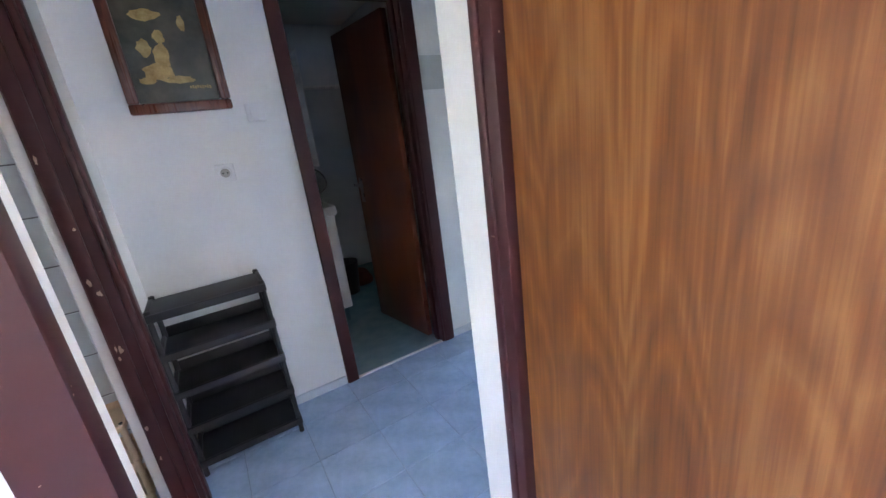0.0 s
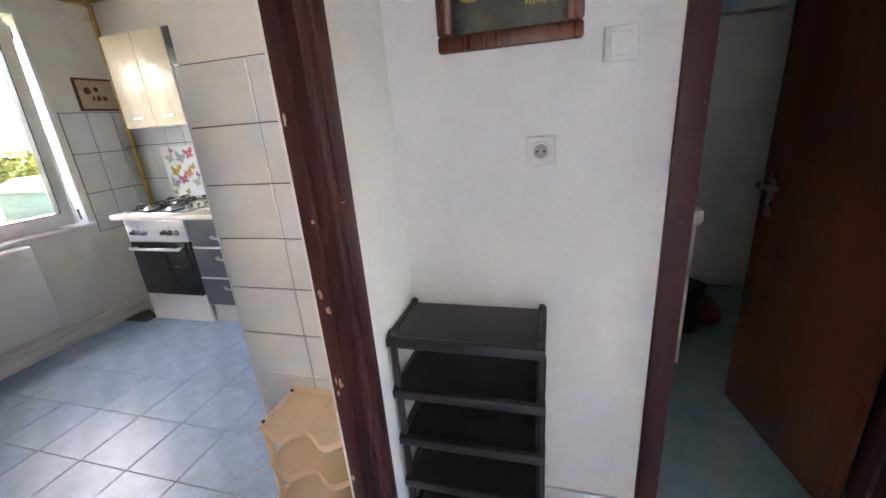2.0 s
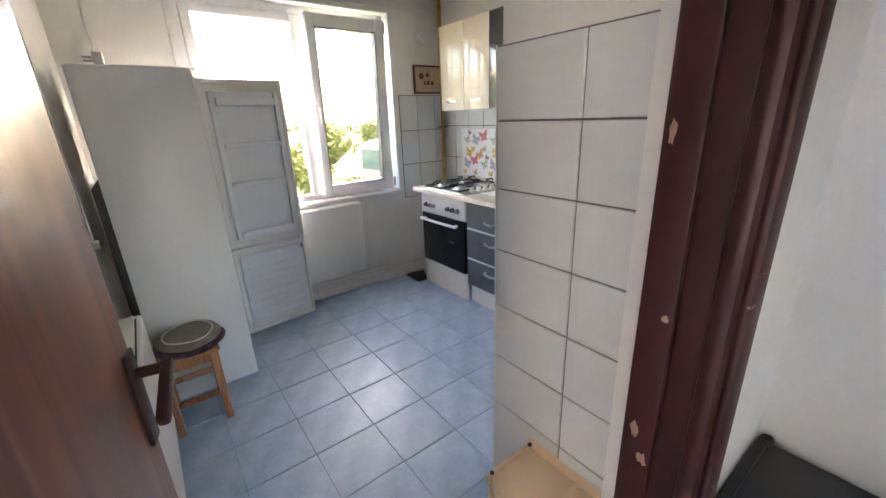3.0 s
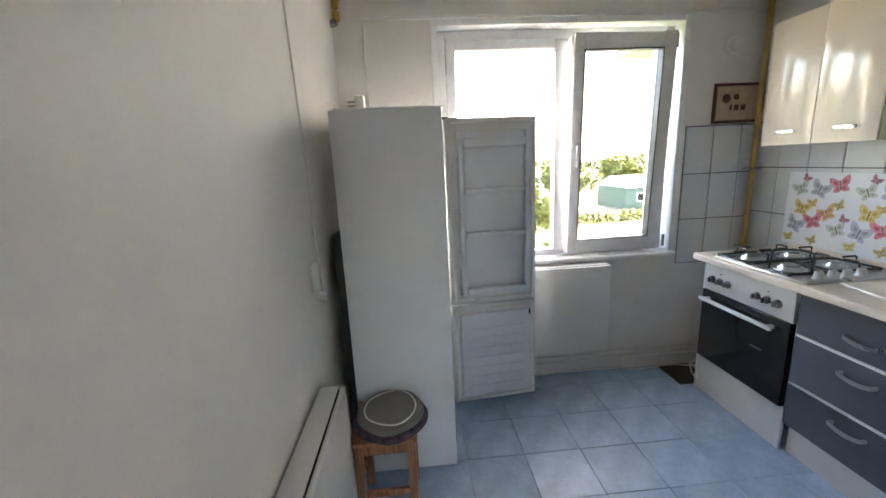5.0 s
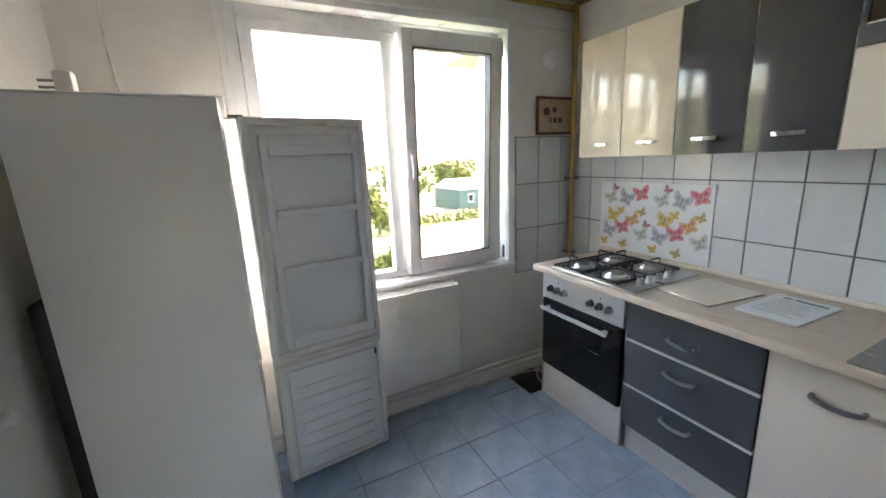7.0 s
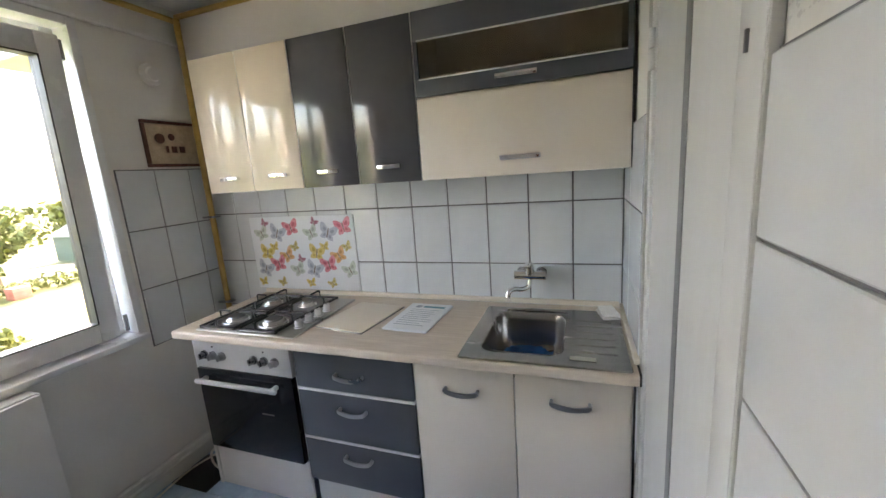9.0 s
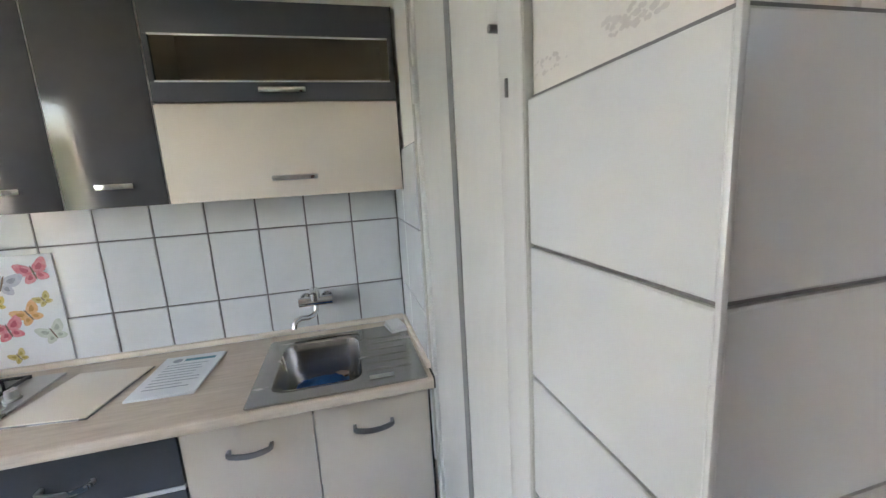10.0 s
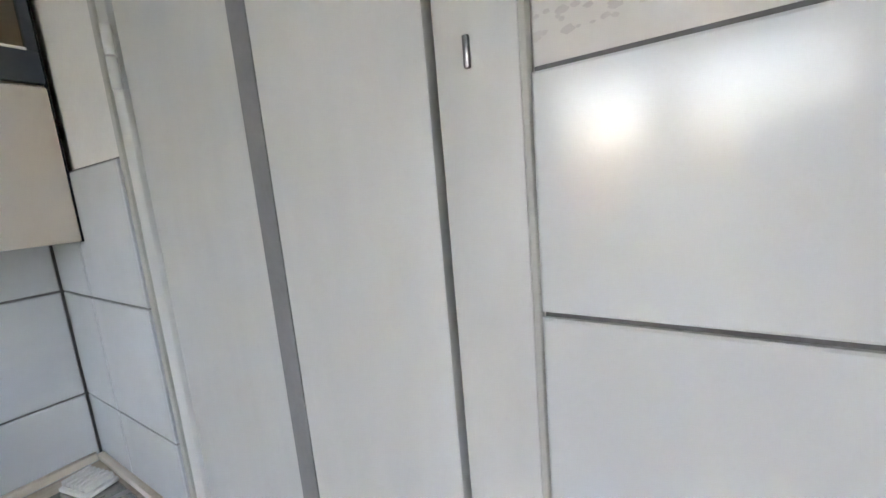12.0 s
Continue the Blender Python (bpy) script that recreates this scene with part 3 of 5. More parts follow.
def pantry_door():
    f = thing("door_frame", (KP, 2.8, 0), "grey painted cupboard door frame", "door frame", kind="structure")
    x = KP
    part("post", many((x - 0.016, x + 0.06, 2.443, 2.519, 0, 2.12), bevel=0.004), GREY_PAINT, f)
    part("post", many((x - 0.016, x + 0.06, 3.125, 3.165, 0, 2.12), bevel=0.004), GREY_PAINT, f)
    part("head", many((x - 0.012, x + 0.06, 2.519, 3.125, 2.04, 2.12), bevel=0.004), GREY_PAINT, f)
    # near-black sheet close behind the leaf paints the shade of its edge gap
    part("back", B(x + 0.012, x + 0.06, 2.519, 3.125, 0, 2.04), GAP_SHADE, f)
    part("caulk", B(x - 0.014, x, 2.438, 2.446, 0, 2.12, bevel=0.003), PATCH, f)
    part("caulk", B(x - 0.022, x, 3.160, 3.176, 0, 2.12, bevel=0.003), PATCH, f)
    d = thing("door_4", (KP, 2.82, 0), "grey painted cupboard door with a taped groove", "door", kind="structure")
    leaf = part("leaf", many((x - 0.008, x + 0.01, 2.532, 3.122, 0.012, 2.036), bevel=0.003), GREY_PAINT, d)
    part("groove_strip", B(x - 0.0105, x - 0.004, 2.776, 2.812, 0.02, 2.03, bevel=0.001), GROOVE, leaf)
    for z in (1.74, 0.3):
        bm = cyl(bmesh.new(), (x - 0.02, 3.128, z), (x - 0.02, 3.128, z + 0.05), 0.008)
        cyl(bm, (x - 0.02, 3.128, z + 0.053), (x - 0.02, 3.128, z + 0.1), 0.008)
        part("hinge", bm, GREY_PAINT, d)
    bm = cyl(bmesh.new(), (x - 0.006, 2.535, 1.735), (x - 0.022, 2.535, 1.735), 0.006)
    part("knob", bm, DARK_METAL, d)
    part("hasp", B(x - 0.02, x - 0.014, 2.484, 2.489, 1.63, 1.655, bevel=0.001), DARK_METAL, f)


pantry_door()


# ---- kitchen units ----
FY = 3.195


def bow_handle(parent, x, y, z, w=0.125, material=None, bow=0.012):
    """A bar handle that sags in the middle and ends in two feet."""
    pts = [(x + w * (i / 10 - 0.5), y - 0.026, z - bow * (1 - (i / 5 - 1) ** 2)) for i in range(11)]
    bm = bmesh.new()
    rows = []
    for p in pts:
        rows.append([bm.verts.new(Vector(p) + Vector(o)) for o in ((0, -0.003, -0.0085), (0, -0.003, 0.0085), (0, 0.003, 0.0085), (0, 0.003, -0.0085))])
    for a, b in zip(rows, rows[1:]):
        for k in range(4):
            bm.faces.new((a[k], a[(k + 1) % 4], b[(k + 1) % 4], b[k]))
    bm.faces.new(rows[0][::-1]); bm.faces.new(rows[-1])
    for p in (pts[0], pts[-1]):
        box(bm, p[0] - 0.006, p[0] + 0.006, y - 0.026, y, p[2] - 0.007, p[2] + 0.007, bevel=0.002)
    return part("handle", bm, material or DARK_METAL, parent, "brushed metal bow handle")


def flat_handle(parent, x, y, z, w=0.105):
    bm = box(bmesh.new(), x - w / 2, x + w / 2, y - 0.026, y - 0.018, z - 0.009, z + 0.009, bevel=0.003)
    for s in (-1, 1):
        box(bm, x + s * w * 0.36 - 0.012, x + s * w * 0.36 + 0.012, y - 0.02, y, z - 0.006, z + 0.006, bevel=0.002)
    return part("handle", bm, CHROME, parent, "polished chrome bar handle")


def base_units():
    c = thing("drawer_cabinet", (-2.2, 3.4, 0), "graphite three-drawer base cabinet with white edges", "cabinet")
    part("body", many((-2.485, -1.914, FY + 0.02, 3.66, 0.15, 0.864), bevel=0.002), BOARD_WHITE, c)
    for z0, z1, hz in ((0.636, 0.848, 0.716), (0.394, 0.619, 0.556), (0.166, 0.377, 0.322)):
        dr = part("drawer", B(-2.482, -1.918, FY, FY + 0.018, z0, z1, bevel=0.002), GRAPHITE_MATT, c)
        part("edge_strip", B(-2.482, -1.918, FY + 0.002, FY + 0.018, z1 + 0.001, z1 + 0.013), BOARD_WHITE, dr)
        bow_handle(dr, -2.205, FY, hz, material=STEEL)
    part("plinth", B(-2.485, -1.914, FY + 0.045, FY + 0.06, 0.0, 0.15), BOARD_WHITE, c)
    s = thing("sink_cabinet", (-1.52, 3.4, 0), "cream two-door base cabinet under the sink", "cabinet")
    part("body", many((-1.912, -1.896, FY + 0.02, 3.66, 0.15, 0.864), (-1.152, -1.134, FY + 0.003, 3.66, 0.0, 0.864), (-1.896, -1.152, 3.645, 3.66, 0.15, 0.864), (-1.896, -1.152, FY + 0.02, 3.645, 0.15, 0.166), bevel=0.002), BOARD_WHITE, s)
    for x0, x1, hx in ((-1.909, -1.5235, -1.717), (-1.5185, -1.137, -1.33)):
        d = part("door", B(x0, x1, FY, FY + 0.018, 0.162, 0.860, bevel=0.002), CREAM_MATT, s)
        bow_handle(d, hx, FY, 0.718)
    # thin dark strip paints the shade between sink unit and wall
    part("edge_band", B(-1.1345, -1.1275, FY - 0.001, 3.62, 0.0, 0.862), GAP_SHADE, s, "near-black strip painting the shade in the wall gap")
    part("plinth", B(-1.91, -1.152, FY + 0.045, FY + 0.06, 0.0, 0.15), BOARD_WHITE, s)
    w = thing("worktop", (-2.1, 3.4, 0.865), "beige wood-effect laminate worktop", "worktop")
    bm = bmesh.new()
    xs, ys = (-3.04, -1.676, -1.164, -1.134), (3.082, 3.115, 3.578, 3.662)
    g = [[bm.verts.new((x, y, 0.9)) for y in ys] for x in xs]
    top = [bm.faces.new((g[a][b], g[a + 1][b], g[a + 1][b + 1], g[a][b + 1])) for a in range(3) for b in range(3) if (a, b) != (1, 1)]
    low = bmesh.ops.extrude_face_region(bm, geom=top)
    bmesh.ops.translate(bm, vec=(0, 0, -0.036), verts=[q for q in low["geom"] if isinstance(q, bmesh.types.BMVert)])
    nose = [e for e in bm.edges if all(abs(q.co.y - 3.082) < 1e-5 for q in e.verts) and abs(e.verts[0].co.z - e.verts[1].co.z) < 1e-5]
    bmesh.ops.bevel(bm, geom=nose, offset=0.008, segments=3, affect="EDGES", profile=0.5)
    part("slab", bm, WORKTOP, w)
    pieces("upstand", ((-3.04, -1.14, 3.662, 3.684, 0.9, 0.922), (-1.142, -1.126, 3.15, 3.662, 0.9, 0.922),), CREAM_MATT, w, 0.005, label="cream upstand strip")
    # the same painted shade carried on at the worktop's end
    part("edge_band", B(-1.134, -1.128, 3.086, 3.66, 0.865, 0.902), GAP_SHADE, w)


def oven():
    o = thing("built_in_oven", (-2.78, 3.4, 0), "built-in oven with black glass door and six knobs", "oven")
    X0, X1 = -3.068, -2.498
    part("body", many((X0, X1, FY + 0.02, 3.66, 0.235, 0.86), bevel=0.003), BOARD_WHITE, o)
    part("control_panel", B(X0, X1, FY - 0.006, FY + 0.02, 0.672, 0.858, bevel=0.004), PANEL_SILVER, o)
    d = part("oven_door", B(X0 + 0.002, X1 - 0.002, FY - 0.012, FY + 0.02, 0.238, 0.668, bevel=0.004), OVEN_GLASS, o)
    bm = box(bmesh.new(), X0 + 0.03, X1 - 0.06, FY - 0.06, FY - 0.042, 0.612, 0.634, bevel=0.006)
    for x in (X0 + 0.06, X1 - 0.09):
        box(bm, x - 0.01, x + 0.01, FY - 0.044, FY - 0.01, 0.614, 0.632, bevel=0.003)
    part("handle", bm, PANEL_SILVER, d, "long steel towel-bar handle")
    part("badge", B(-2.70, -2.63, FY - 0.0135, FY - 0.011, 0.47, 0.476), DARK_METAL, d)
    for x in (-3.0, -2.945, -2.89, -2.70, -2.64, -2.58):
        bm = cyl(bmesh.new(), (x, FY - 0.006, 0.742), (x, FY - 0.014, 0.742), 0.021, seg=20)
        cyl(bm, (x, FY - 0.014, 0.742), (x, FY - 0.034, 0.742), 0.016, 0.0145, seg=20)
        box(bm, x - 0.003, x + 0.003, FY - 0.04, FY - 0.03, 0.728, 0.756, bevel=0.001)
        part("knob", bm, DARK_METAL, o)
    for x in (-2.945, -2.64):
        part("indicator", cyl(bmesh.new(), (x, FY - 0.005, 0.785), (x, FY - 0.008, 0.785), 0.004, seg=10), OVEN_GLASS, o)
    part("plinth", many((X0, X1, FY + 0.012, FY + 0.03, 0.0, 0.232), bevel=0.002), BOARD_WHITE, o)
    part("side_panel", B(X0 - 0.018, X0 - 0.001, FY + 0.005, 3.66, 0, 0.864), BOARD_WHITE, o)


def hob():
    h = thing("gas_hob", (-2.66, 3.36, 0.9), "steel gas hob with four burners and iron grates", "hob")
    X0, X1, Y0, Y1 = -2.925, -2.392, 3.112, 3.592
    part("plate", box(bmesh.new(), X0, X1, Y0, Y1, 0.9, 0.909, bevel=0.004), STEEL, h)
    gx1 = X1 - 0.095
    halves = ((X0 + 0.012, X0 + 0.214), (X0 + 0.222, gx1))
    for a, b in halves:
        part("burner_well", B(a + 0.008, b - 0.008, Y0 + 0.02, Y1 - 0.02, 0.908, 0.9105, bevel=0.001), DARK_METAL, h)
    ys = (Y0 + 0.125, Y1 - 0.125)
    for (a, b), radii in zip(halves, ((0.043, 0.036), (0.046, 0.03))):
        x = (a + b) / 2
        for y, r in zip(ys, radii):
            bu = part("burner", cyl(cyl(bmesh.new(), (x, y, 0.909), (x, y, 0.914), r * 1.5, r * 1.4, 28), (x, y, 0.914), (x, y, 0.926), r * 1.1, r, 28), STEEL, h)
            part("cap", cyl(bmesh.new(), (x, y, 0.926), (x, y, 0.933), r * 0.9, r * 0.78, 28), DARK_METAL, bu)
            part("igniter", cyl(bmesh.new(), (x + r * 1.5, y + 0.012, 0.909), (x + r * 1.5, y + 0.012, 0.926), 0.003, seg=8), PLASTIC, bu)
    zz = 0.922
    for a, b in halves:
        bm = bmesh.new()
        for q in ((a, a + 0.013, Y0 + 0.012, Y1 - 0.012), (b - 0.013, b, Y0 + 0.012, Y1 - 0.012), (a, b, Y0 + 0.012, Y0 + 0.025), (a, b, Y1 - 0.025, Y1 - 0.012), (a, b, (Y0 + Y1) / 2 - 0.0045, (Y0 + Y1) / 2 + 0.0045)):
            box(bm, *q, zz - 0.008, zz, bevel=0.002)
        x = (a + b) / 2
        for y in ys:
            # bent fingers rise from the frame and point at the burner
            for p0, p1 in (((a + 0.005, y), (x - 0.035, y)), ((b - 0.005, y), (x + 0.035, y)), ((x, y - 0.108 if y < 3.35 else y - 0.11), (x, y - 0.035)), ((x, y + 0.108), (x, y + 0.035))):
                tube(bm, [(p0[0], p0[1], zz - 0.005), (p0[0], p0[1], zz + 0.026), (p0[0] * 0.85 + p1[0] * 0.15, p0[1] * 0.85 + p1[1] * 0.15, zz + 0.031), (p1[0], p1[1], zz + 0.03)], 0.005, 6)
        for px in (a + 0.006, b - 0.006):
            for py in (Y0 + 0.018, Y1 - 0.018):
                box(bm, px - 0.006, px + 0.006, py - 0.006, py + 0.006, 0.909, zz - 0.003, bevel=0.002)
        part("grate", bm, IRON, h)
    for i in range(4):
        y = Y0 + 0.10 + i * 0.068
        bm = cyl(bmesh.new(), (X1 - 0.047, y, 0.909), (X1 - 0.047, y, 0.915), 0.023, seg=20)
        cyl(bm, (X1 - 0.047, y, 0.915), (X1 - 0.047, y, 0.94), 0.018, 0.016, seg=20)
        box(bm, X1 - 0.05, X1 - 0.044, y - 0.016, y + 0.016, 0.938, 0.945, bevel=0.0015)
        part("knob", bm, PANEL_SILVER, h)


def sink():
    s = thing("sink", (-1.42, 3.35, 0.88), "stainless steel inset sink with drainer", "sink")
    X0, X1, Y0, Y1, z = -1.692, -1.152, 3.098, 3.592, 0.9
    bx0, bx1, by0, by1 = -1.634, -1.350, 3.148, 3.535

    def ring(a0, a1, b0, b1, r, zz, bm):
        vs = []
        for cx, cy, s0 in ((a1 - r, b1 - r, 0), (a0 + r, b1 - r, 90), (a0 + r, b0 + r, 180), (a1 - r, b0 + r, 270)):
            for k in range(7):
                t = radians(s0 + 15 * k)
                vs.append(bm.verts.new((cx + r * math.cos(t), cy + r * math.sin(t), zz)))
        return vs
    bm = bmesh.new()
    levels = [(0, 0, 0.055, z + 0.006), (0.004, 0.004, 0.055, z + 0.001), (0.010, 0.08, 0.05, z - 0.028), (0.016, 0.09, 0.05, z - 0.11), (0.03, 0.10, 0.045, z - 0.14), (0.06, 0.12, 0.03, z - 0.148)]
    rings = [ring(bx0 + q, bx1 - q, by0 + front, by1 - q, r, zz, bm) for q, front, r, zz in levels]
    for u, v in zip(rings, rings[1:]):
        for k in range(len(u)):
            bm.faces.new((u[k], u[(k + 1) % len(u)], v[(k + 1) % len(v)], v[k]))
    bm.faces.new(rings[-1])
    part("basin", bm, SINK_STEEL, s)
    bm = bmesh.new()
    outer, inner = ring(X0, X1, Y0, Y1, 0.012, z + 0.005, bm), ring(bx0, bx1, by0, by1, 0.055, z + 0.006, bm)
    low = ring(X0 - 0.004, X1 + 0.004, Y0 - 0.004, Y1 + 0.004, 0.014, z + 0.0005, bm)
    n = len(outer)
    for k in range(n):
        bm.faces.new((outer[k], outer[(k + 1) % n], inner[(k + 1) % n], inner[k]))
        bm.faces.new((low[k], low[(k + 1) % n], outer[(k + 1) % n], outer[k]))
    part("rim", bm, SINK_STEEL, s)
    bm = bmesh.new()
    for i in range(6):
        y = 3.20 + i * 0.055
        part("drainer_rib", B(-1.325, -1.185, y - 0.006, y + 0.006, z + 0.002, z + 0.0068, bevel=0.0018), SINK_STEEL, s)
    bm.free()
    bm = tube(bmesh.new(), arc([(-1.60, 3.553, z + 0.008), (-1.38, 3.556, z + 0.008), (-1.345, 3.53, z + 0.008), (-1.343, 3.47, z + 0.008)]), 0.004)
    part("bead", bm, SINK_STEEL, s)
    part("label", B(-1.33, -1.25, 3.135, 3.16, z + 0.0075, z + 0.0085), PATCH, s, "pale paper sticker")
    part("drain", cyl(bmesh.new(), (-1.49, 3.36, z - 0.147), (-1.49, 3.36, z - 0.143), 0.035, seg=24), CHROME, s)
    c = thing("cleaning_cloth", (-1.5, 3.33, 0.76), "bright blue cloth lying in the sink", "cloth")
    bm = bmesh.new()
    N = 14
    g = [[bm.verts.new((-1.59 + 0.19 * i / N, 3.31 + 0.12 * j / N, 0.77 + 0.055 * math.sin(math.pi * min(max(i / N, 0.04), 0.96)) ** 0.4 * math.sin(math.pi * min(max(j / N, 0.04), 0.96)) ** 0.5 + 0.02 * noise.noise((i * 0.45, j * 0.45, 3)))) for j in range(N + 1)] for i in range(N + 1)]
    for i in range(N):
        for j in range(N):
            bm.faces.new((g[i][j], g[i + 1][j], g[i + 1][j + 1], g[i][j + 1]))
    bmesh.ops.solidify(bm, geom=bm.faces[:], thickness=0.006)
    part("cloth", bm, BLUE_SPONGE, c)


def tap():
    t = thing("wall_tap", (-1.51, 3.66, 1.03), "chrome wall-mounted mixer tap", "tap")
    bm = bmesh.new()
    for x in (-1.548, -1.462):
        cyl(bm, (x, 3.676, 1.05), (x, 3.664, 1.05), 0.024, seg=20)
        cyl(bm, (x, 3.664, 1.05), (x, 3.612, 1.05), 0.014, seg=16)
    cyl(bm, (-1.572, 3.61, 1.05), (-1.438, 3.61, 1.05), 0.02, seg=20)
    part("body", bm, CHROME, t)
    bm = cyl(bmesh.new(), (-1.507, 3.61, 1.055), (-1.507, 3.605, 1.105), 0.021, 0.019, seg=20)
    box(bm, -1.518, -1.496, 3.53, 3.61, 1.10, 1.112, bevel=0.005)
    part("lever", bm, CHROME, t)
    bm = tube(bmesh.new(), arc([(-1.507, 3.61, 1.035), (-1.512, 3.60, 1.003), (-1.535, 3.575, 0.995), (-1.565, 3.545, 1.004), (-1.583, 3.525, 0.999), (-1.59, 3.518, 0.974)]), 0.011, seg=12)
    part("spout", bm, CHROME, t)


base_units(); oven(); hob(); sink(); tap()


def wall_units():
    y, z0, z1 = 3.43, 1.49, 2.118
    for x0, x1, mid, mat_, lab, hs in ((-3.055, -2.486, -2.772, CREAM, "glossy cream two-door wall cabinet", (-2.90, -2.605)), (-2.484, -1.906, -2.194, GRAPHITE, "glossy graphite two-door wall cabinet", (-2.335, -2.04))):
        c = thing("wall_cabinet", ((x0 + x1) / 2, 3.56, z0), lab, "cabinet", "wall cabinets over the worktop")
        part("body", B(x0 + 0.001, x1 - 0.001, y + 0.019, 3.684, z0, z1, bevel=0.002), BOARD_WHITE, c)
        for a, b, hx in ((x0 + 0.001, mid - 0.0015, hs[0]), (mid + 0.0015, x1 - 0.001, hs[1])):
            d = part("door", B(a, b, y, y + 0.018, z0 + 0.001, z1 - 0.001, bevel=0.0025), mat_, c)
            flat_handle(d, hx, y, 1.556)
            part("edge_strip", B(b - 0.0015, b + 0.0005, y + 0.002, y + 0.017, z0 + 0.002, z1 - 0.002), BOARD_WHITE, d)
    x0, x1 = -1.904, -1.132
    c = thing("wall_cabinet", ((x0 + x1) / 2, 3.56, z0), "flap wall cabinet, cream below and graphite-framed glass above", "cabinet", "wall cabinets over the worktop")
    part("body", many((x0, x0 + 0.016, y + 0.019, 3.684, z0, z1), (x1 - 0.016, x1, y + 0.019, 3.684, z0, z1), (x0, x1, y + 0.019, 3.684, z1 - 0.016, z1), (x0, x1, y + 0.019, 3.684, 1.80, 1.816), (x0, x1, y + 0.019, 3.684, z0, z0 + 0.016), (x0, x1, 3.675, 3.684, z0, z1)), CREAM_MATT, c)
    d = part("flap", B(x0 + 0.001, x1 - 0.001, y, y + 0.018, z0 + 0.001, 1.803, bevel=0.0025), CREAM_MATT, c, "cream lower flap")
    flat_handle(d, -1.505, y, 1.556, 0.15)
    d = part("flap", many((x0 + 0.001, x1 - 0.001, y, y + 0.018, 1.81, 1.872), (x0 + 0.001, x1 - 0.001, y, y + 0.018, 2.012, z1 - 0.001), (x0 + 0.001, x0 + 0.018, y, y + 0.018, 1.872, 2.012), (x1 - 0.018, x1 - 0.001, y, y + 0.018, 1.872, 2.012), bevel=0.002), GRAPHITE_MATT, c, "graphite upper flap with a glass strip")
    part("pane", B(x0 + 0.018, x1 - 0.018, y + 0.006, y + 0.010, 1.872, 2.012), SMOKED, d)
    part("edge_strip", many((x0 + 0.018, x1 - 0.018, y - 0.001, y + 0.004, 2.009, 2.014), (x0 + 0.018, x1 - 0.018, y - 0.001, y + 0.004, 1.870, 1.875)), BOARD_WHITE, d)
    flat_handle(d, -1.512, y, 1.842, 0.15)
    # dark sliver for the shade in the seam between cabinet and wall
    part("end_panel", B(x1 + 0.0005, x1 + 0.0025, y + 0.001, 3.68, z0, z1), GAP_SHADE, c)


wall_units()


# ---- splash panel, worktop clutter ----
def wings(bm, cx, cz, s, a, y, grow=1.0, low=True, high=True):
    """The four rounded wings of a printed butterfly, the fore pair larger."""
    for sx in (-1, 1):
        for on, ox, oz, rx, rz, tw in ((high, 0.56, 0.40, 0.66, 0.42, 0.75), (low, 0.40, -0.36, 0.44, 0.34, -0.8)):
            if not on:
                continue
            vs = []
            for k in range(14):
                t = math.tau * k / 14
                q = (1 + 0.12 * math.sin(3 * t + 0.6) + 0.05 * math.sin(7 * t)) * grow
                px, pz = rx * q * math.cos(t), rz * q * math.sin(t)
                qx, qz = (px * math.cos(tw) - pz * math.sin(tw) + ox) * sx, px * math.sin(tw) + pz * math.cos(tw) + oz
                vs.append(bm.verts.new((cx + s * (qx * math.cos(a) - qz * math.sin(a)), y, cz + s * (qx * math.sin(a) + qz * math.cos(a)))))
            bm.faces.new(vs)
    return bm


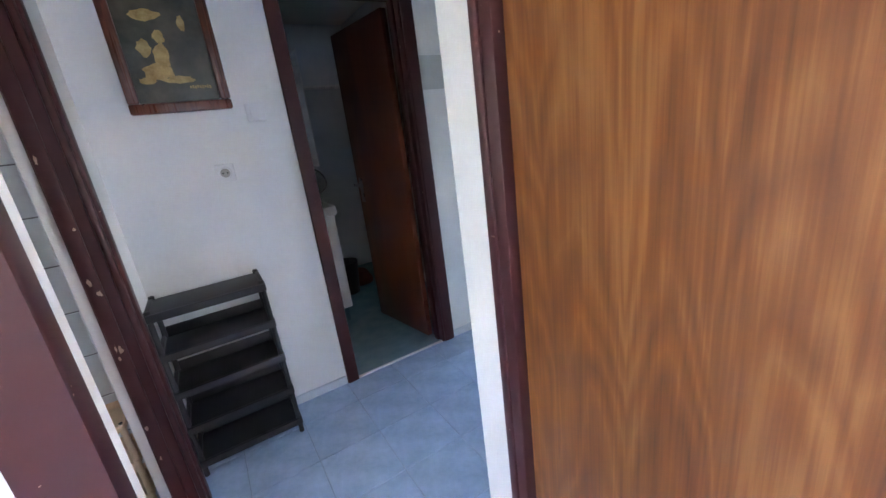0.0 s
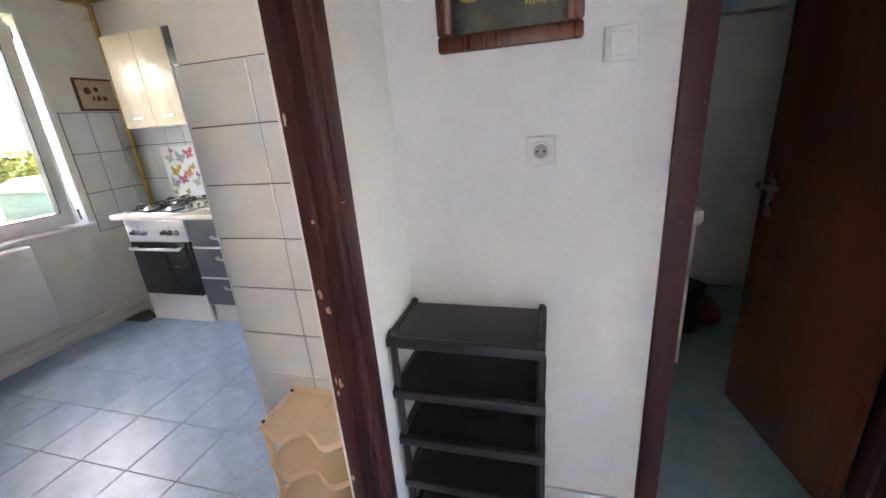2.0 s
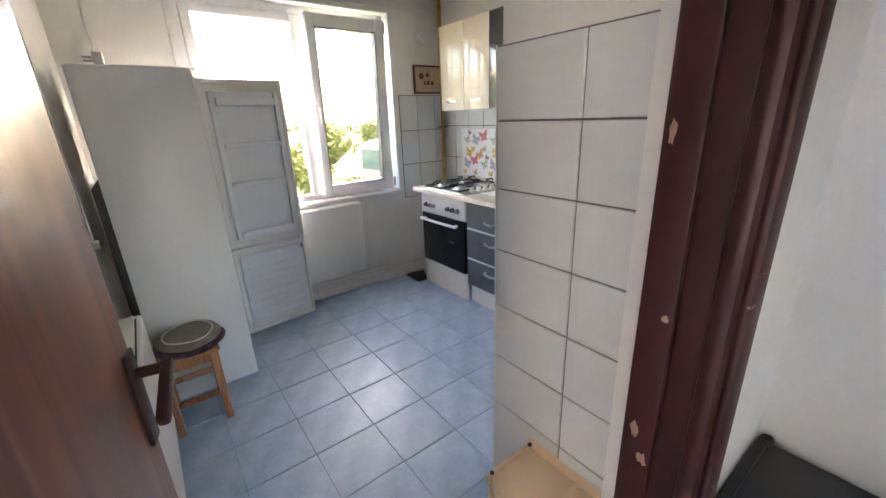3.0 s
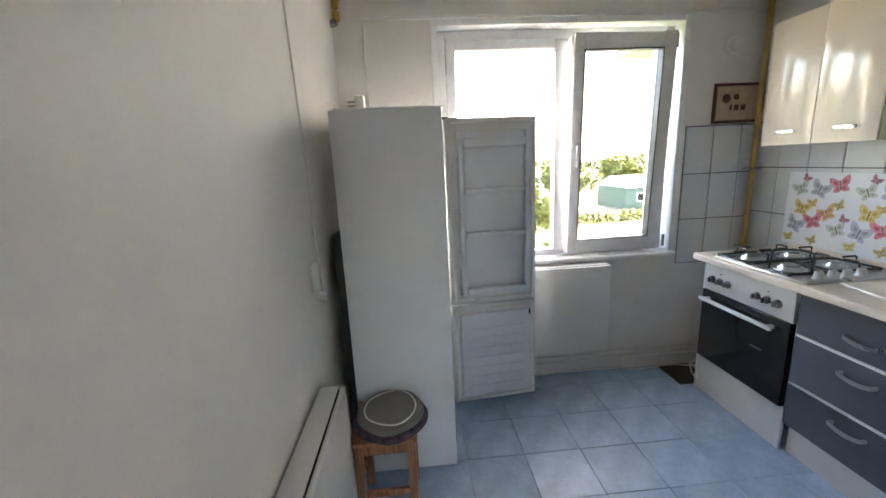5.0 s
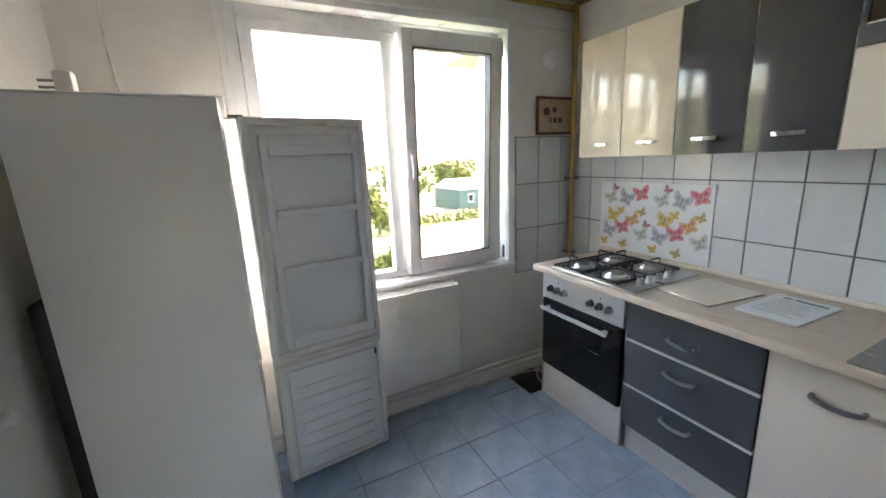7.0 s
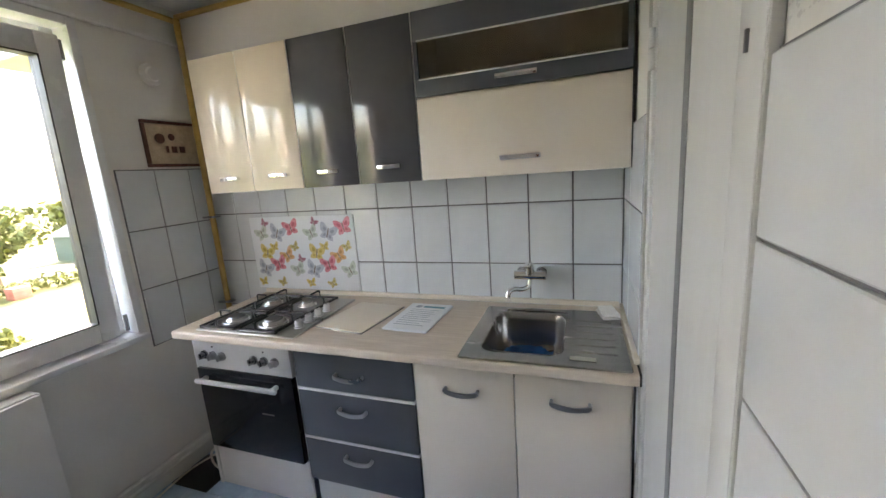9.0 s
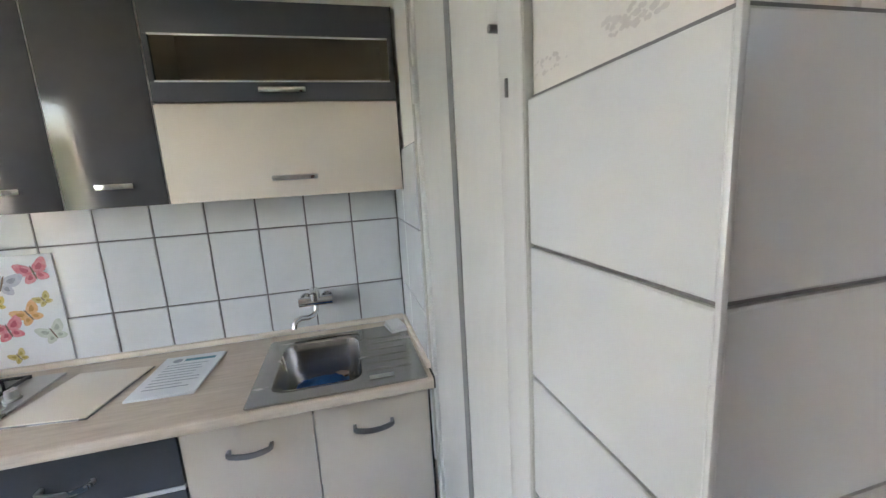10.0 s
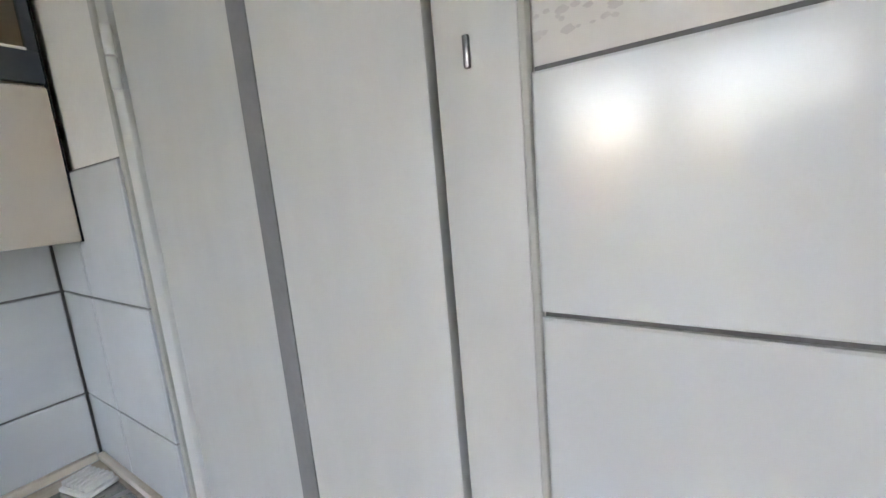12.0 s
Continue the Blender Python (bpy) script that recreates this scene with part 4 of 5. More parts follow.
def splash_panel():
    p = thing("splash_panel", (-2.75, 3.68, 0.925), "white splashback panel printed with coloured butterflies", "splash panel")
    X0, X1, Z0, Z1, y = -3.085, -2.402, 0.925, 1.338, 3.668
    part("panel", B(X0, X1, y, 3.677, Z0, Z1, bevel=0.002), PAPER, p)
    tones = {"red": (0.62, 0.10, 0.16), "blue": (0.36, 0.40, 0.50), "green": (0.45, 0.52, 0.46), "yellow": (0.62, 0.47, 0.07), "orange": (0.66, 0.33, 0.09), "plum": (0.36, 0.10, 0.16), "olive": (0.46, 0.37, 0.08)}
    pale = {k: surface("print_" + k, c, tuple(min(0.8, q * 0.7 + 0.26) for q in c), 70, (0.35, 0.5), bump=0.0, grain=200) for k, c in tones.items()}
    deep = {k: surface("print_deep_" + k, tuple(q * 0.55 for q in c), tuple(q * 0.9 for q in c), 90, (0.35, 0.5), bump=0.0, grain=200) for k, c in tones.items()}
    body = surface("print_body", (0.10, 0.06, 0.05), (0.2, 0.13, 0.1), 80, (0.4, 0.5), bump=0.0)
    # one repeat of the print: place across and up from its red butterfly, size, tilt, tone
    motif = ((0, 0, 0.041, 0.25, "red"), (-0.10, -0.03, 0.043, -0.35, "blue"), (-0.205, -0.03, 0.037, 0.4, "green"), (-0.045, -0.155, 0.037, 0.5, "orange"), (-0.185, -0.14, 0.041, -0.2, "yellow"), (-0.13, -0.105, 0.023, 0.2, "yellow"), (0.01, -0.105, 0.023, 0.5, "olive"), (0.04, -0.175, 0.020, -0.6, "plum"))
    i = 0
    for row in (-1, 0, 1, 2):
        for col in (-1, 0, 1, 2, 3):
            for u, v, s, a, k in motif:
                s *= 1.17
                cx, cz = X0 + 0.285 + u + 0.335 * col - 0.115 * row, Z1 - 0.065 + v - 0.205 * row
                if not (X0 + s * 1.1 < cx < X1 - s * 1.1 and Z0 + s * 0.8 < cz < Z1 - s * 0.8):
                    continue
                d = y - 0.0006 - 0.000008 * i
                b = part("butterfly_print", wings(bmesh.new(), cx, cz, s, a, d), pale[k], p)
                part("wing_marking", wings(bmesh.new(), cx, cz, s * 0.86, a, d - 0.0003, 0.5), deep[k], b)
                bm = bmesh.new()
                bm.faces.new([bm.verts.new((cx + s * (0.07 * math.cos(t) * math.cos(a) - 0.6 * math.sin(t) * math.sin(a)), d - 0.0006, cz + s * (0.07 * math.cos(t) * math.sin(a) + 0.6 * math.sin(t) * math.cos(a)))) for t in [math.tau * q / 10 for q in range(10)]])
                part("body", bm, body, b)
                i += 1


def worktop_things():
    c = thing("cutting_board", (-2.24, 3.38, 0.9), "thin beige cutting board on the worktop", "board")
    m = Matrix.Translation((-2.235, 3.385, 0)) @ Matrix.Rotation(radians(-8), 4, "Z")
    part("board", B(-0.125, 0.125, -0.16, 0.16, 0.9005, 0.908, bevel=0.003, m=m), CREAM_MATT, c)
    part("rim", B(-0.129, 0.129, -0.164, 0.164, 0.9003, 0.9045, bevel=0.002, m=m), DARK_METAL, c)
    d = thing("booklet", (-1.96, 3.42, 0.9), "white printed booklet in a clear sleeve", "booklet")
    m = Matrix.Translation((-1.963, 3.418, 0)) @ Matrix.Rotation(radians(-3), 4, "Z")
    part("page_block", B(-0.1, 0.1, -0.155, 0.155, 0.9005, 0.906, bevel=0.001, m=m), PAPER, d)
    part("cover", B(-0.104, 0.098, -0.15, 0.157, 0.9062, 0.9072, m=m @ Matrix.Rotation(radians(1.5), 4, "Z")), PAPER, d)
    bm = bmesh.new()
    rnd = random.Random(3)
    for i in range(9):
        y = 0.075 - i * 0.022
        box(bm, -0.075, 0.075 - rnd.uniform(0, 0.05), y, y + 0.005, 0.9073, 0.9077, m=m)
    part("print", bm, INK, d)
    bm = B(-0.03, 0.075, 0.105, 0.125, 0.9073, 0.9077, m=m)
    part("print", bm, INK_TEAL, d)
    bm = cyl(bmesh.new(), (-0.055, 0.115, 0.9073), (-0.055, 0.115, 0.9077), 0.016)
    bmesh.ops.transform(bm, matrix=m, verts=bm.verts)
    part("emblem", bm, INK, d)
    s = thing("soap_dish", (-1.19, 3.55, 0.905), "white ribbed plastic soap dish on the drainer", "soap dish")
    m = Matrix.Translation((-1.192, 3.545, 0.9055)) @ Matrix.Rotation(radians(12), 4, "Z")
    part("tray", B(-0.035, 0.035, -0.055, 0.055, 0, 0.012, bevel=0.005, m=m), PLASTIC, s)
    for i in range(6):
        y = -0.042 + i * 0.0168
        part("rib", B(-0.03, 0.03, y - 0.005, y + 0.005, 0.012, 0.028, bevel=0.004, m=m), PLASTIC, s)


splash_panel(); worktop_things()


# ---- fridge ----
def fridge():
    f = thing("fridge_freezer", (-2.86, 1.37, 0), "white fridge-freezer with both doors standing open", "fridge")
    X0, X1, Y0, Y1, H = -3.15, -2.582, 1.145, 1.6, 1.705
    pieces("cabinet", ((X0, X0 + 0.04, Y0, Y1, 0.02, H), (X1 - 0.04, X1, Y0, Y1, 0.02, H), (X0 + 0.04, X1 - 0.04, Y0, Y0 + 0.05, 0.02, H), (X0 + 0.04, X1 - 0.04, Y0 + 0.05, Y1, H - 0.05, H), (X0 + 0.04, X1 - 0.04, Y0 + 0.05, Y1, 0.02, 0.09), (X0 + 0.04, X1 - 0.04, Y0 + 0.05, Y1, 0.62, 0.68),), FRIDGE_WHITE, f, 0.004)
    part("top_lid", B(X0 - 0.004, X1 + 0.003, Y0 + 0.02, Y1 + 0.015, H, H + 0.006, bevel=0.003), FRIDGE_WHITE, f)
    for z in (0.3, 0.9, 1.15, 1.4):
        part("shelf", B(X0 + 0.04, X1 - 0.04, Y0 + 0.06, Y1 - 0.05, z, z + 0.01, bevel=0.002), FRIDGE_LINER, f)
    for x in (X0 + 0.06, X1 - 0.06):
        for y in (Y0 + 0.05, Y1 - 0.05):
            part("foot", cyl(bmesh.new(), (x, y, 0), (x, y, 0.022), 0.02), BLACK_PLASTIC, f)
    dx0, dx1, y0, y1 = -3.123, -3.061, 1.648, 2.160
    swing = Matrix.Translation((dx1, y0, 0)) @ Matrix.Rotation(radians(5.5), 4, "Z") @ Matrix.Translation((-dx1, -y0, 0))
    # upper door, its lining facing the room
    d = part("door", B(dx0, dx1, y0, y1, 0.668, 1.71, bevel=0.008), FRIDGE_WHITE, f)
    pieces("gasket", ((dx1, dx1 + 0.012, y0 + 0.012, y0 + 0.03, 0.685, 1.695), (dx1, dx1 + 0.012, y1 - 0.03, y1 - 0.012, 0.685, 1.695), (dx1, dx1 + 0.012, y0 + 0.03, y1 - 0.03, 1.677, 1.695), (dx1, dx1 + 0.012, y0 + 0.03, y1 - 0.03, 0.685, 0.703),), PLASTIC, d, 0.004, label="pale door seal")
    pieces("lining", ((dx1, dx1 + 0.03, y0 + 0.055, y1 - 0.055, 0.73, 1.64), (dx1 + 0.03, dx1 + 0.055, y0 + 0.055, y0 + 0.085, 0.73, 1.64), (dx1 + 0.03, dx1 + 0.055, y1 - 0.085, y1 - 0.055, 0.73, 1.64),), FRIDGE_LINER, d, 0.008)
    for z, h in ((1.555, 0.045), (1.31, 0.03), (1.07, 0.03), (0.735, 0.045)):
        part("door_rack", B(dx1 + 0.03, dx1 + 0.072, y0 + 0.085, y1 - 0.085, z, z + h, bevel=0.007), FRIDGE_LINER, d)
    # freezer door with a ribbed lining
    d = part("door", B(dx0, dx1, y0, y1, 0.035, 0.657, bevel=0.008), FRIDGE_WHITE, f)
    pieces("gasket", ((dx1, dx1 + 0.012, y0 + 0.012, y0 + 0.03, 0.05, 0.642), (dx1, dx1 + 0.012, y1 - 0.03, y1 - 0.012, 0.05, 0.642), (dx1, dx1 + 0.012, y0 + 0.03, y1 - 0.03, 0.624, 0.642), (dx1, dx1 + 0.012, y0 + 0.03, y1 - 0.03, 0.05, 0.068),), PLASTIC, d, 0.004, label="pale door seal")
    part("lining", B(dx1, dx1 + 0.018, y0 + 0.045, y1 - 0.045, 0.08, 0.61, bevel=0.008), FRIDGE_LINER, d)
    for i in range(7):
        z = 0.13 + i * 0.062
        part("rib", B(dx1 + 0.018, dx1 + 0.026, y0 + 0.08, y1 - 0.085, z, z + 0.022, bevel=0.006), FRIDGE_LINER, d)
    part("latch", B(dx1 + 0.012, dx1 + 0.02, y1 - 0.05, y1 - 0.04, 0.575, 0.605, bevel=0.002), BLACK_PLASTIC, d)
    for leaf in [q for q in f.children if q.name.startswith("door")]:
        for q in [leaf, *leaf.children]:
            q.data.transform(swing)
    part("hinge", many((dx0 + 0.01, dx1 - 0.01, Y1 - 0.02, 1.67, H - 0.001, H + 0.012), bevel=0.003), DARK_METAL, f)
    part("back_panel", B(X0 + 0.03, X1 - 0.006, Y0 - 0.035, Y0 - 0.001, 0.05, 1.2, bevel=0.004), BLACK_PLASTIC, f, "black compressor grille at the back")
    bm = bmesh.new()
    for i in range(7):
        box(bm, X1 - 0.09, X1 - 0.045, Y1 + 0.001, Y1 + 0.006, 0.10 + i * 0.017, 0.109 + i * 0.017, bevel=0.001)
    part("vent", bm, BLACK_PLASTIC, f)
    p = thing("power_plug", (-2.68, 1.26, H + 0.006), "grey power plug lying on the fridge", "plug")
    part("body", B(-2.70, -2.66, 1.245, 1.285, H + 0.006, H + 0.068, bevel=0.008), PLASTIC, p)
    bm = bmesh.new()
    for z in (H + 0.028, H + 0.044):
        cyl(bm, (-2.68, 1.245, z), (-2.68, 1.212, z), 0.0035)
    part("pins", bm, DARK_METAL, p)


fridge()


# ---- stool, radiators ----
def stool():
    s = thing("stool", (-2.42, 1.3, 0), "low wooden stool beside the fridge", "stool")
    x0, x1, y0, y1, h = -2.56, -2.285, 1.165, 1.41, 0.42
    part("seat", B(x0 - 0.01, x1 + 0.01, y0 - 0.01, y1 + 0.01, h - 0.02, h, bevel=0.006), STOOL_WOOD, s)
    for x in (x0 + 0.016, x1 - 0.016):
        for y in (y0 + 0.016, y1 - 0.016):
            part("leg", B(x - 0.017, x + 0.017, y - 0.017, y + 0.017, 0, h - 0.02, bevel=0.004), STOOL_WOOD, s)
    for y in (y0 + 0.016, y1 - 0.016):
        part("rail", B(x0 + 0.033, x1 - 0.033, y - 0.008, y + 0.008, h - 0.07, h - 0.022, bevel=0.003), STOOL_WOOD, s)
        part("stretcher", B(x0 + 0.033, x1 - 0.033, y - 0.008, y + 0.008, 0.2, 0.23, bevel=0.003), STOOL_WOOD, s)
    for x in (x0 + 0.016, x1 - 0.016):
        part("rail", B(x - 0.008, x + 0.008, y0 + 0.033, y1 - 0.033, h - 0.07, h - 0.022, bevel=0.003), STOOL_WOOD, s)
        part("stretcher", B(x - 0.008, x + 0.008, y0 + 0.033, y1 - 0.033, 0.15, 0.18, bevel=0.003), STOOL_WOOD, s)
    c = thing("seat_cushion", (-2.42, 1.3, h), "grey round cushion with white piping and floral edge", "cushion")
    cx, cy = -2.415, 1.312

    def pad(r0, z0, z1, k):
        bm = bmesh.new()
        N = 36
        prof = ((0.0, z0), (0.9, z0), (1.0, z0 + (z1 - z0) * 0.45), (0.93, z0 + (z1 - z0) * 0.85), (0.7, z1), (0.0, z1 + 0.004))
        rows = []
        for f, z in prof:
            rows.append([bm.verts.new((cx + r0 * 1.08 * f * math.cos(math.tau * i / N) * (1 + 0.03 * math.sin(5 * math.tau * i / N + k)), cy + r0 * f * math.sin(math.tau * i / N), z + 0.003 * noise.noise((i * 0.4, f * 3, k)))) for i in range(N)] if f else [bm.verts.new((cx, cy, z))])
        for a, b in zip(rows, rows[1:]):
            for i in range(N):
                j = (i + 1) % N
                if len(a) == 1:
                    bm.faces.new((a[0], b[i], b[j]))
                elif len(b) == 1:
                    bm.faces.new((a[i], a[j], b[0]))
                else:
                    bm.faces.new((a[i], a[j], b[j], b[i]))
        return bm
    part("floral_cover", pad(0.158, h, h + 0.028, 1.0), FLORAL, c, "dark floral underside")
    part("pad", pad(0.142, h + 0.024, h + 0.058, 2.0), CUSHION, c)
    pts = [(cx + 0.115 * 1.05 * math.cos(math.tau * i / 30) * (1 + 0.06 * math.sin(3 * math.tau * i / 30)), cy + 0.108 * math.sin(math.tau * i / 30), h + 0.061) for i in range(30)]
    part("piping", tube(bmesh.new(), pts, 0.0035, 6, True), CORD, c, "white cord piping")


def radiator(base, w, h, m, label):
    """Panel radiator: local x along the wall, y out of it."""
    r = thing("radiator", base, label, "radiator")
    M = Matrix.Translation(base) @ m

    def put(name, bm, mat_=RADIATOR):
        bmesh.ops.transform(bm, matrix=M, verts=bm.verts)
        return part(name, bm, mat_, r)
    put("panel", B(0, w, 0.085, 0.105, 0, h, bevel=0.006))
    put("panel", B(0, w, 0.03, 0.045, 0, h, bevel=0.006))
    put("side_cover", B(-0.003, 0.003, 0.03, 0.1, 0.01, h + 0.002, bevel=0.001))
    put("side_cover", B(w - 0.003, w + 0.003, 0.03, 0.1, 0.01, h + 0.002, bevel=0.001))
    bm = bmesh.new()
    box(bm, 0, w, 0.012, 0.08, h - 0.002, h + 0.004, bevel=0.001)
    put("top_grille", bm)
    # solid near-black filler painting the shade between the two panels
    put("gap", B(0.01, w - 0.01, 0.048, 0.083, 0.02, h - 0.006), GAP_SHADE)
    put("bracket", B(0.1, 0.13, 0, 0.03, 0.08, h - 0.05))
    put("bracket", B(w - 0.13, w - 0.1, 0, 0.03, 0.08, h - 0.05))
    bm = cyl(bmesh.new(), (w - 0.03, 0.06, 0.0), (w - 0.03, 0.06, -0.12), 0.009)
    put("pipe", bm)


stool()
radiator((-2.255, KS, 0.13), 0.785, 0.56, Matrix(), "white panel radiator behind the kitchen door")
radiator((KW, 2.70, 0.2), 0.95, 0.59, Matrix.Rotation(radians(-90), 4, "Z"), "white panel radiator under the window")


# ---- pipes, cables, small wall things ----
def pipes():
    g = thing("gas_pipe", (-3.31, 3.62, 0.8), "mustard-painted gas pipe in the corner and under the ceiling", "pipe")
    part("riser", tube(bmesh.new(), [(-3.305, 3.625, 0.78), (-3.305, 3.625, 2.4)], 0.016, 12), YELLOW, g)
    part("run", tube(bmesh.new(), [(-3.335, KS + 0.02, 2.40), (-3.335, 3.64, 2.40)], 0.015, 12), YELLOW, g)
    part("run", tube(bmesh.new(), [(-3.34, 3.655, 2.425), (-1.14, 3.655, 2.425)], 0.014, 12), YELLOW, g)
    part("elbow", tube(bmesh.new(), arc([(-3.335, 1.2, 2.40), (-3.335, 1.12, 2.395), (-3.335, 1.10, 2.36), (-3.335, 1.10, 2.27)]), 0.02, 12), YELLOW, g)
    part("valve", cyl(bmesh.new(), (-3.335, 1.10, 2.27), (-3.335, 1.06, 2.255), 0.02), DARK_METAL, g)
    for z in (1.35, 0.84):
        part("clip", B(KW, -3.27, 3.6, 3.65, z, z + 0.012, bevel=0.003), DARK_METAL, g)
    w = thing("conduit", (KW, 2.4, 2.28), "white cable conduit above the window", "conduit")
    part("run", B(KW, KW + 0.016, 1.08, 3.66, 2.278, 2.296, bevel=0.004), PLASTIC, w)
    part("drop", tube(bmesh.new(), arc([(KW + 0.006, 1.245, 2.28), (KW + 0.006, 1.235, 2.05), (KW + 0.006, 1.243, 1.84), (KW + 0.006, 1.24, 1.2)]), 0.004), PLASTIC, w)
    h = thing("heating_pipes", (KW + 0.03, 2.4, 0.1), "pale painted heating pipes along the skirting", "pipe")
    for z, x in ((0.135, 0.03), (0.095, 0.035)):
        part("pipe", tube(bmesh.new(), [(KW + x, KS, z), (KW + x, 3.66, z)], 0.011, 10), RADIATOR, h)
    c = thing("floor_cable", (KW + 0.04, 2.6, 0.03), "white cable lying along the skirting", "cable")
    part("cable", tube(bmesh.new(), arc([(KW + 0.05, 1.9, 0.02), (KW + 0.055, 2.3, 0.03), (KW + 0.045, 2.7, 0.045), (KW + 0.06, 2.95, 0.015), (KW + 0.05, 3.2, 0.02), (KW + 0.08, 3.4, 0.006)]), 0.005), CORD, c)
    k = thing("wall_cable", (-2.42, KS, 1.0), "white cable hanging down the wall to a socket", "cable")
    part("cable", tube(bmesh.new(), arc([(-2.395, KS + 0.006, TOP), (-2.41, KS + 0.006, 2.05), (-2.425, KS + 0.007, 1.75), (-2.45, KS + 0.006, 1.5), (-2.455, KS + 0.008, 1.25), (-2.45, KS + 0.012, 1.0)]), 0.004), CORD, k)
    part("plug", cyl(bmesh.new(), (-2.447, KS, 0.981), (-2.447, KS + 0.03, 0.981), 0.022, 0.018), PLASTIC, k)
    part("plug", B(-2.42, -2.34, KS, KS + 0.012, 1.03, 1.13, bevel=0.004), PLASTIC, k, "white wall socket")
    m = thing("floor_mat", (-3.25, 3.25, 0), "small black rubber mat beside the oven", "mat")
    part("mat", B(-3.345, -3.10, 3.12, 3.34, 0.0, 0.006, bevel=0.002), BLACK_PLASTIC, m)
    part("hose", tube(bmesh.new(), [(-3.17 + 0.05 * math.cos(i * math.tau / 24), 3.27, 0.066 + 0.058 * math.sin(i * math.tau / 24)) for i in range(24)], 0.006, 8, True), CORD, m, "white coiled hose")
    v = thing("wall_vent", (KW, 3.47, 2.1), "round white plastic ventilation cover on the wall", "vent")
    part("cover", cyl(bmesh.new(), (KW, 3.47, 2.106), (KW + 0.015, 3.47, 2.106), 0.055, 0.05, 28), PLASTIC, v)
    part("cap", cyl(bmesh.new(), (KW + 0.015, 3.47, 2.106), (KW + 0.024, 3.47, 2.106), 0.036, 0.03, 28), PLASTIC, v)
    q = thing("wall_plaque", (KW, 3.5, 1.65), "small printed plaque in a dark wooden frame", "plaque")
    y0, y1, z0, z1 = 3.36, 3.675, 1.645, 1.88
    pieces("frame", ((KW, KW + 0.018, y0, y1, z0, z0 + 0.016), (KW, KW + 0.018, y0, y1, z1 - 0.016, z1), (KW, KW + 0.018, y0, y0 + 0.016, z0 + 0.016, z1 - 0.016), (KW, KW + 0.018, y1 - 0.016, y1, z0 + 0.016, z1 - 0.016),), FRAME_WOOD, q, 0.003)
    part("print", B(KW, KW + 0.008, y0 + 0.016, y1 - 0.016, z0 + 0.016, z1 - 0.016), PLAQUE, q)
    bm = bmesh.new()
    for i, (a, b) in enumerate(((3.47, 3.485), (3.50, 3.53), (3.545, 3.575))):
        box(bm, KW + 0.008, KW + 0.0095, a, b, 1.72, 1.752)
    cyl(bm, (KW + 0.008, 3.445, 1.79), (KW + 0.0095, 3.445, 1.79), 0.026)
    cyl(bm, (KW + 0.008, 3.51, 1.80), (KW + 0.0095, 3.51, 1.80), 0.018)
    part("motif", bm, FRAME_WOOD, q, "brown printed marks")


pipes()


# ---- hall things ----
def shoe_rack():
    r = thing("shoe_rack", (-0.17, 2.08, 0), "black plastic five-tier shoe rack against the wall", "shoe rack")
    x0, x1, y0, y1 = -0.385, 0.055, 1.958, 2.192
    for i, z in enumerate((0.795, 0.615, 0.435, 0.255, 0.075)):
        tray = part("tray", B(x0 - 0.004, x1 + 0.004, y0 - 0.004, y1, z - 0.012, z + (0.008 if i == 0 else 0.0), bevel=0.005), BLACK_PLASTIC, r)
        part("front_rim", B(x0 - 0.006, x1 + 0.006, y0 - 0.012, y0 + 0.01, z - 0.022, z + 0.012, bevel=0.007), BLACK_PLASTIC, tray)
        if i:
            part("back_rim", B(x0, x1, y1 - 0.01, y1, z - 0.005, z + 0.05, bevel=0.003), BLACK_PLASTIC, tray)
        for a in (x0 - 0.006, x1 - 0.012):
            part("side_rim", B(a, a + 0.018, y0, y1, z - 0.018, z + 0.016, bevel=0.005), BLACK_PLASTIC, tray)
    for x in (x0 + 0.008, x1 - 0.008):
        for y in (y0 + 0.012, y1 - 0.012):
            part("post", cyl(bmesh.new(), (x, y, 0), (x, y, 0.812), 0.011, seg=12), BLACK_PLASTIC, r)
            part("cap", cyl(bmesh.new(), (x, y, 0.812), (x, y, 0.82), 0.013, 0.010, seg=12), BLACK_PLASTIC, r)


